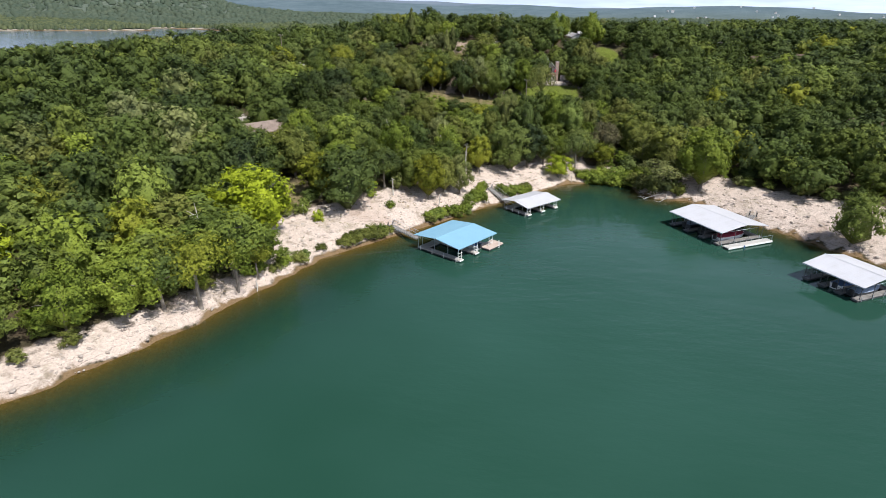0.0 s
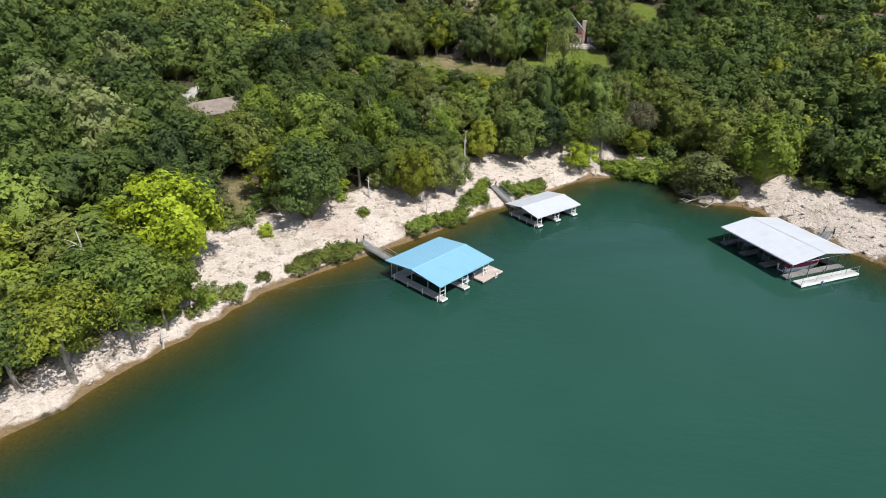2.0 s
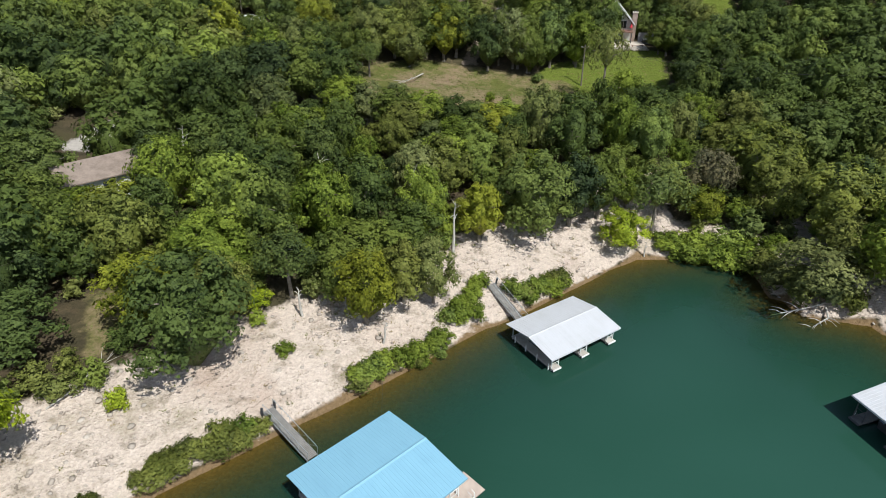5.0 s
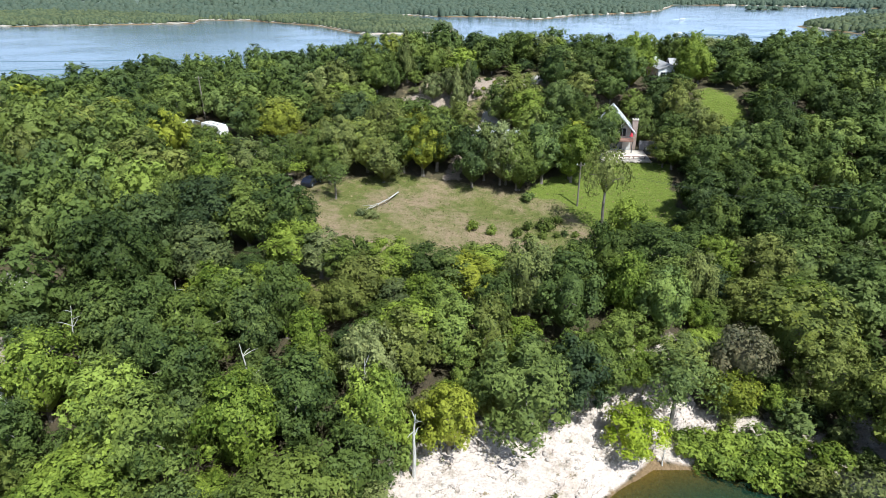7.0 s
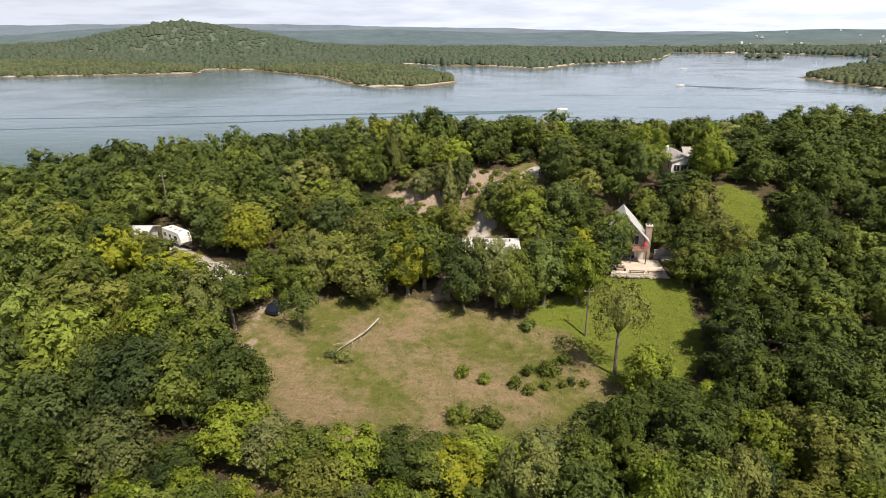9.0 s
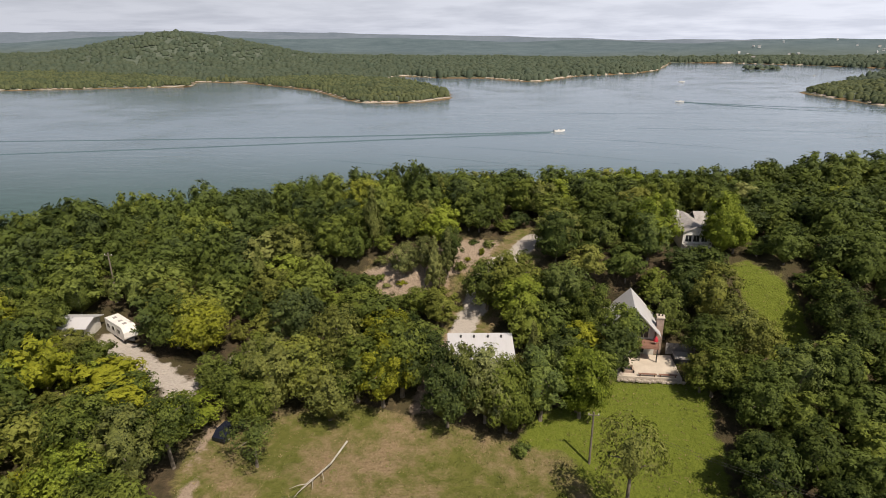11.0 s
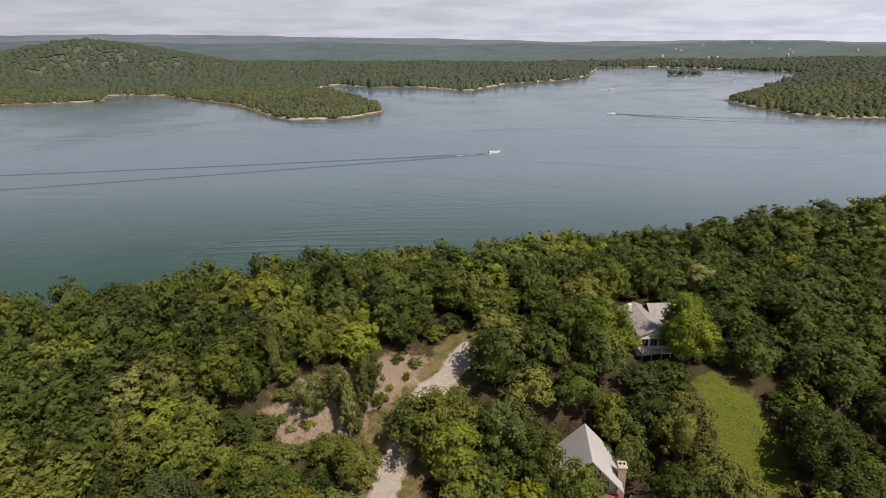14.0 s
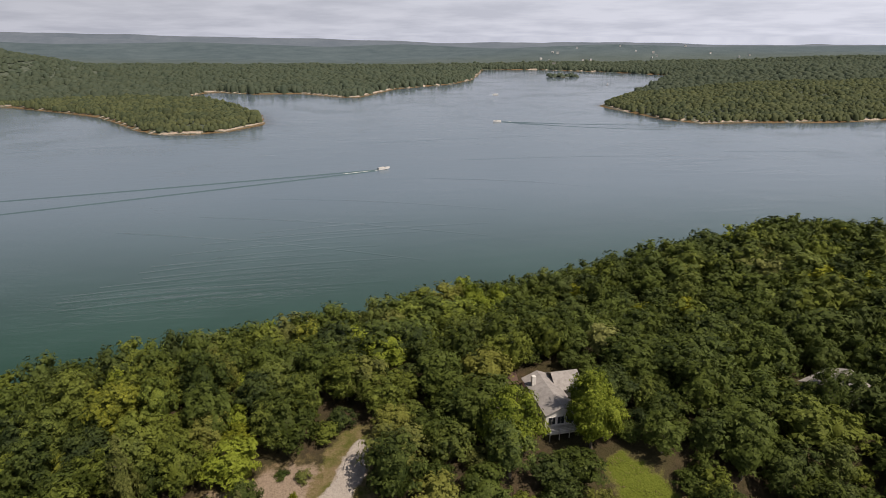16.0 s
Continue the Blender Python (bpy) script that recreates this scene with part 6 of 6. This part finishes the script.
for x in (-4.2, -1.4, 1.2, 3.7):
    part("deck_post", Kit().slab(x - 0.08, x + 0.08, -5.3, -5.14, -0.2, 2.35).data, DARK, ch)
    part("rail_post", Kit().slab(x - 0.05, x + 0.05, -5.36, -5.26, 2.55, 3.5).data, REDWOOD, ch)
for z in (2.95, 3.45):
    part("deck_rail", Kit().slab(-4.4, 3.9, -5.34, -5.30, z - 0.022, z + 0.022).data, REDWOOD, ch)
for x in (-1.6, 0.2, 1.9):
    window(ch, x, -2.4, 2.75, 1.3, 1.6, "y-")
for x in (-0.9, 0.9):
    window(ch, x, -2.4, 4.75, 1.0, 1.1, "y-")
for x in (-1.5, 1.2):
    window(ch, x, -2.6, 0.2, 1.8, 1.8, "y-")
part("side_dormer", wall_box(-5.0, -3.4, -0.5, 3.0, -0.6, 4.6), CREAM, ch, "white boxed bay on the side")
part("dormer_roof", Kit().slab(-5.2, -3.0, -0.7, 3.2, 4.6, 4.76).data, ROOF_GREY, ch)

pat = thing("patio", "pale concrete patio with a low rock retaining wall", "patio", Matrix.Translation((31.2, 198.3, PATIO_Z - 0.2)) @ turned(2))
part("slab", Kit().slab(-4.6, 4.6, -3.4, 3.4, -0.9, 0.02).data, CONCRETE, pat, "pale worn concrete slab")
rs = np.random.RandomState(5)
for k in range(26):
    x = -4.5 + 9.2 * k / 25
    b = ICO_V * (1 + rs.uniform(-0.2, 0.2, (12, 1))) * (0.32, 0.28, 0.30) + (x, -3.85 + rs.uniform(-0.1, 0.1), -0.35 + rs.uniform(-0.15, 0.1))
    part("stone", (b.tolist(), ICO_F.tolist()), ROCK, pat)
for x0, x1 in ((-1.6, 1.0), (1.3, 3.9)):
    b = thing("bench", "long low wooden bench at the patio's edge", "bench", Matrix.Translation((31.2, 198.3, PATIO_Z - 0.2 + 0.024)) @ turned(2), "patio benches")
    part("seat", Kit().slab(x0, x1, -3.3, -2.95, 0.34, 0.42).data, REDWOOD, b)
    for x in (x0 + 0.2, x1 - 0.3):
        part("leg", Kit().slab(x, x + 0.1, -3.28, -2.97, 0.0, 0.34).data, REDWOOD, b)
fp = thing("fire_pit", "square brick fire pit on the patio", "fire pit", Matrix.Translation((28.4, 196.6, PATIO_Z - 0.176)))
for a in range(4):
    part("pit_wall", (lambda m: ([m @ Vector(p) for p in Kit().slab(-0.85, 0.85, -0.85, -0.6, 0, 0.4).v], Kit().slab(-0.85, 0.85, -0.85, -0.6, 0, 0.4).f))(turned(90 * a)), BRICK, fp)
part("ash_bed", Kit().slab(-0.598, 0.598, -0.598, 0.598, 0.0, 0.12).data, DARK, fp, "dark ash")
um = thing("patio_umbrella", "folded red patio umbrella on the deck", "umbrella", Matrix.Translation((32.9, 200.6, PATIO_Z + 2.28)) @ Matrix.Diagonal((0.8, 0.8, 0.6, 1)))
part("pole", Kit().tube((0, 0, 0), (0, 0, 2.3), 0.03, n=6).data, WHITE, um)
part("canopy", Kit().hull([[(r * math.cos(a * 0.785), r * math.sin(a * 0.785), z) for a in range(8)] for z, r in ((0.9, 0.5), (1.3, 0.42), (1.9, 0.22), (2.25, 0.05))]).data, RED, um, "red canvas canopy")
cs = thing("patio_chair", "white plastic lounge chair on the patio", "chair", Matrix.Translation((28.2, 200.2, PATIO_Z - 0.176)) @ turned(20))
part("seat", Kit().slab(-0.9, 0.5, -0.32, 0.32, 0.3, 0.38).data, WHITE, cs)
part("backrest", Kit().hull([[(0.5, s, 0.3), (0.58, s, 0.3), (1.0, s, 0.95), (0.93, s, 0.98)] for s in (-0.32, 0.32)]).data, WHITE, cs)
for x, y in ((-0.8, -0.26), (-0.8, 0.26), (0.4, -0.26), (0.4, 0.26)):
    part("leg", Kit().tube((x, y, 0), (x, y, 0.3), 0.03, n=5).data, WHITE, cs)
ht = thing("hot_tub", "dark covered hot tub beside a grey screen", "hot tub", Matrix.Translation((36.9, 200.6, PATIO_Z - 0.3)))
part("tub", Kit().slab(-1.1, 1.1, -1.1, 1.1, 0, 0.85, 0.1).data, DARK, ht)
part("cover", Kit().slab(-1.15, 1.15, -1.15, 1.15, 0.855, 0.98, 0.05).data, GREY_ROOF, ht)
sc = thing("screen_fence", "grey wooden privacy screen behind the hot tub", "fence", Matrix.Translation((37.2, 202.6, PATIO_Z - 0.3)))
for k in range(16):
    part("board", Kit().slab(-2.2 + 0.28 * k, -1.94 + 0.28 * k, -0.03, 0.03, 0.0, 1.9, 0.01).data, GREY_ROOF, sc)

# two-storey white house with grey roof
zh = ground_z(43, 227)
h2 = thing("house", "white two-storey house with grey shingle roof and front deck", "house", Matrix.Translation((43.6, 231.0, zh)) @ turned(4) @ Matrix.Diagonal((0.80, 0.80, 0.86, 1)))
part("wall", wall_box(-3.1, 3.1, -6.4, 6.4, -2.5, 4.2), WHITE, h2)
for d in gable_roof(-3.3, 3.5, -6.8, 6.8, 4.12, 1.3, 0.15, "y"):
    part("roof_slope", d, GREY_ROOF, h2, "grey shingle roof slope")
for y in (-6.4, 6.28):
    part("gable", gable_end(y, -3.1, 3.1, 4.2, 1.05, axis="y"), WHITE, h2)
part("wing", wall_box(3.1, 7.6, 1.6, 7.6, -1.5, 3.9), WHITE, h2)
for d in gable_roof(2.2, 8.1, 1.1, 8.1, 3.85, 2.1, 0.15, "x"):
    part("wing_roof", d, GREY_ROOF, h2)
part("wing_gable", gable_end(7.48, 1.6, 7.6, 3.9, 1.8), WHITE, h2)
part("chimney", Kit().slab(-2.4, -1.6, 2.8, 3.6, 3.0, 6.6).data, WHITE, h2, "white square chimney")
part("deck", Kit().slab(-3.0, 3.0, -8.6, -6.404, 1.4, 1.6).data, CREAM, h2)
for x in (-2.9, -1.0, 1.0, 2.8):
    part("deck_post", Kit().slab(x - 0.07, x + 0.07, -8.5, -8.36, -2.5, 2.5).data, CREAM, h2)
for z in (1.9, 2.2, 2.5):
    part("deck_rail", Kit().slab(-3.0, 3.0, -8.46, -8.4, z - 0.03, z + 0.03).data, WHITE, h2)
for x in (-1.8, 0.0, 1.8):
    window(h2, x, -6.4, 2.1, 1.3, 1.4, "y-")
for y in (-4.0, 0.0, 3.8):
    window(h2, -3.1, y, 2.3, 1.0, 1.2, "x-")
out = thing("shed", "small brown shed beside the white house", "shed", Matrix.Translation((37.4, 235.5, ground_z(37.4, 235.5))))
part("wall", wall_box(-1.8, 1.8, -1.6, 1.6, -0.5, 2.2), REDWOOD, out)
for d in gable_roof(-2.1, 2.1, -1.9, 1.9, 2.15, 0.9, 0.1, "x"):
    part("roof_slope", d, BROWN_ROOF, out)


def simple_house(label, x, y, ang, W, L, H, rise, wall_mat, roof_mat, group="", lift=0.0, windows=True):
    ob = thing("house", label, "house", Matrix.Translation((x, y, ground_z(x, y) + lift)) @ turned(ang), group)
    part("wall", wall_box(-W / 2, W / 2, -L / 2, L / 2, -2.5, H), wall_mat, ob)
    for d in gable_roof(-W / 2 - 0.5, W / 2 + 0.5, -L / 2 - 0.5, L / 2 + 0.5, H - 0.1, rise, 0.15, "x"):
        part("roof_slope", d, roof_mat, ob)
    for xx in (-W / 2, W / 2 - 0.12):
        part("gable", gable_end(xx, -L / 2, L / 2, H, rise * 0.85), wall_mat, ob)
    if windows:
        for k in range(3):
            window(ob, -W / 3 + k * W / 3, -L / 2, H - 1.7, 1.3, 1.1, "y-")
    return ob


simple_house("white cabin with a tan and brown shingle roof", -38.5, 119.5, 50, 9.0, 5.6, 3.0, 1.6, WHITE, TAN_ROOF, lift=0.7)
simple_house("brown wooden house with a porch under trees", 94.0, 132.0, -25, 11.0, 7.0, 3.0, 1.6, REDWOOD, BROWN_ROOF)
simple_house("red-brown house with brown roof high in the wood", 100.0, 198.0, -20, 11.0, 7.0, 3.4, 1.8, REDWOOD, BROWN_ROOF)
simple_house("low red-roofed house high in the wood", 113.0, 197.0, -15, 10.0, 6.0, 3.2, 1.5, REDWOOD, BROWN_ROOF)
simple_house("grey-roofed house half hidden by dark trees", 94.5, 230.3, 20, 8.5, 6.0, 3.2, 1.4, CREAM, GREY_ROOF)
simple_house("small pale outbuilding with a white metal roof", -56.2, 190.6, 8, 4.8, 4.2, 1.9, 0.8, CREAM, ROOF_WHITE)
simple_house("grey-roofed outbuilding among the trees", -66.0, 200.0, 10, 8.0, 5.0, 2.8, 1.1, CREAM, GREY_ROOF)

# travel trailer
tr = thing("travel_trailer", "white travel trailer with rounded front on gravel", "caravan", Matrix.Translation((-49.6, 191.8, ground_z(-49.6, 191.8) - 0.05)) @ turned(-31) @ Matrix.Diagonal((0.8, 0.85, 0.82, 1)))
prof = [(-4.0, 0.55), (3.3, 0.55), (3.95, 1.1), (3.9, 2.2), (3.3, 3.05), (2.6, 3.2), (-3.9, 3.2), (-4.0, 3.1)]
part("body", Kit().hull([[(x, s * 1.22, z) for x, z in prof] for s in (-1, 1)]).data, WHITE, tr, "white ribbed shell")
for x, w in ((-2.6, 1.2), (-0.4, 0.9), (2.0, 1.1)):
    window(tr, x, -1.22, 1.6, w, 0.8, "y-")
part("door", Kit().slab(0.7, 1.35, -1.262, -1.225, 0.65, 2.5).data, CREAM, tr)
for x in (-2.5, -0.2, 1.6):
    part("roof_vent", Kit().slab(x, x + 0.6, -0.35, 0.3, 3.203, 3.36, 0.05).data, GREY_ROOF, tr)
for x in (-0.7, 0.25):
    for s in (-1, 1):
        part("wheel", Kit().tube((x, s * 0.95, 0.36), (x, s * 1.2, 0.36), 0.36, n=12).data, BLACK, tr)
part("hitch", Kit().hull([[(3.3, s, 0.5), (5.0, s * 0.2, 0.5), (5.0, s * 0.2, 0.6), (3.3, s, 0.6)] for s in (-0.7, 0.7)]).data, DARK, tr)

# car in the shade
car = thing("car", "dark blue parked car at the edge of the clearing", "car", Matrix.Translation((-24.4, 176.0, ground_z(-24.4, 176.0) - 0.02)) @ turned(80))
cp = [(-2.2, 0.35), (2.2, 0.35), (2.25, 0.75), (1.2, 0.95), (0.5, 1.42), (-1.3, 1.46), (-2.0, 0.98), (-2.25, 0.9)]
part("body", Kit().hull([[(x, s * 0.88, z) for x, z in cp] for s in (-1, 1)]).data, CARPAINT, car)
part("windscreen", Kit().hull([[(1.14, s, 0.99), (0.52, s, 1.4), (0.56, s, 1.43), (1.2, s, 1.0)] for s in (-0.76, 0.76)]).data, GLASS_DARK, car)
for s in (-1, 1):
    part("side_window", Kit().box(-1.3, 0.5, s * 0.885 - 0.01, s * 0.885 + 0.01, 1.0, 1.36).data, GLASS_DARK, car)
    for x in (-1.35, 1.4):
        w = part("wheel", Kit().tube((x, s * 0.72, 0.33), (x, s * 0.9, 0.33), 0.33, n=12).data, BLACK, car)
        part("rim", Kit().tube((x, s * 0.9, 0.33), (x, s * 0.915, 0.33), 0.2, n=10).data, STEEL, w)


# utility poles and wires
def pole(x, y, H, label):
    ob = thing("utility_pole", label, "utility pole", Matrix.Translation((x, y, ground_z(x, y))), "utility poles")
    part("post", Kit().tube((0, 0, -0.5), (0, 0, H), 0.16, 0.11, 8).data, BARK, ob)
    part("crossarm", Kit().slab(-0.7, 0.7, -0.05, 0.05, H - 0.5, H - 0.38).data, BARK, ob)
    for s in (-0.6, 0.0, 0.6):
        part("insulator", Kit().tube((s, 0, H - 0.38), (s, 0, H - 0.2), 0.05, n=6).data, WHITE, ob)
    return ob


pole(21.8, 181.0, 7.8, "brown wooden utility pole at the edge of the lawn")
pole(-56.0, 200.0, 9.0, "tall wooden pole among the trees")
zp = ground_z(21.8, 181.0) + 7.4
for s in (-0.6, 0.6):
    a, b = Vector((21.8 + s, 181.0, zp)), Vector((70.0 + s, 160.0, ground_z(70, 160) + 8.0))
    pts = [a.lerp(b, i / 12) - Vector((0, 0, 1.6 * math.sin(math.pi * i / 12))) for i in range(13)]
    k = Kit().limb(pts, [0.015] * 13, 4)
    me = bpy.data.meshes.new("power_line")
    me.from_pydata(k.v, [], k.f)
    me.materials.append(BLACK)
    tagged(new("power_line", me), "thin dark overhead power line", "cable")

# houses of the far shore, small and pale among the trees
rs = np.random.RandomState(31)
town = [(x, y, rs.uniform(0.45, 0.8)) for x, y in ((687, 2152), (697, 2130), (603, 1932), (574, 1800), (805, 2240), (709, 1932), (732, 1932), (992, 2306), (981, 2152), (1021, 2108), (951, 1976), (989, 2020), (1247, 2306), (1213, 2086), (1247, 1976), (1312, 2020), (606, 2020))]
for k, (x, y, s) in enumerate(town):
    simple_house("distant pale house on the wooded far shore", x, y, rs.uniform(-40, 40), 11 * s, 7 * s, 3.6 * s, 1.8 * s,
                 WHITE if k % 3 else CREAM, GREY_ROOF if k % 2 else ROOF_GREY, "houses of the far shore", 3.5, windows=False)
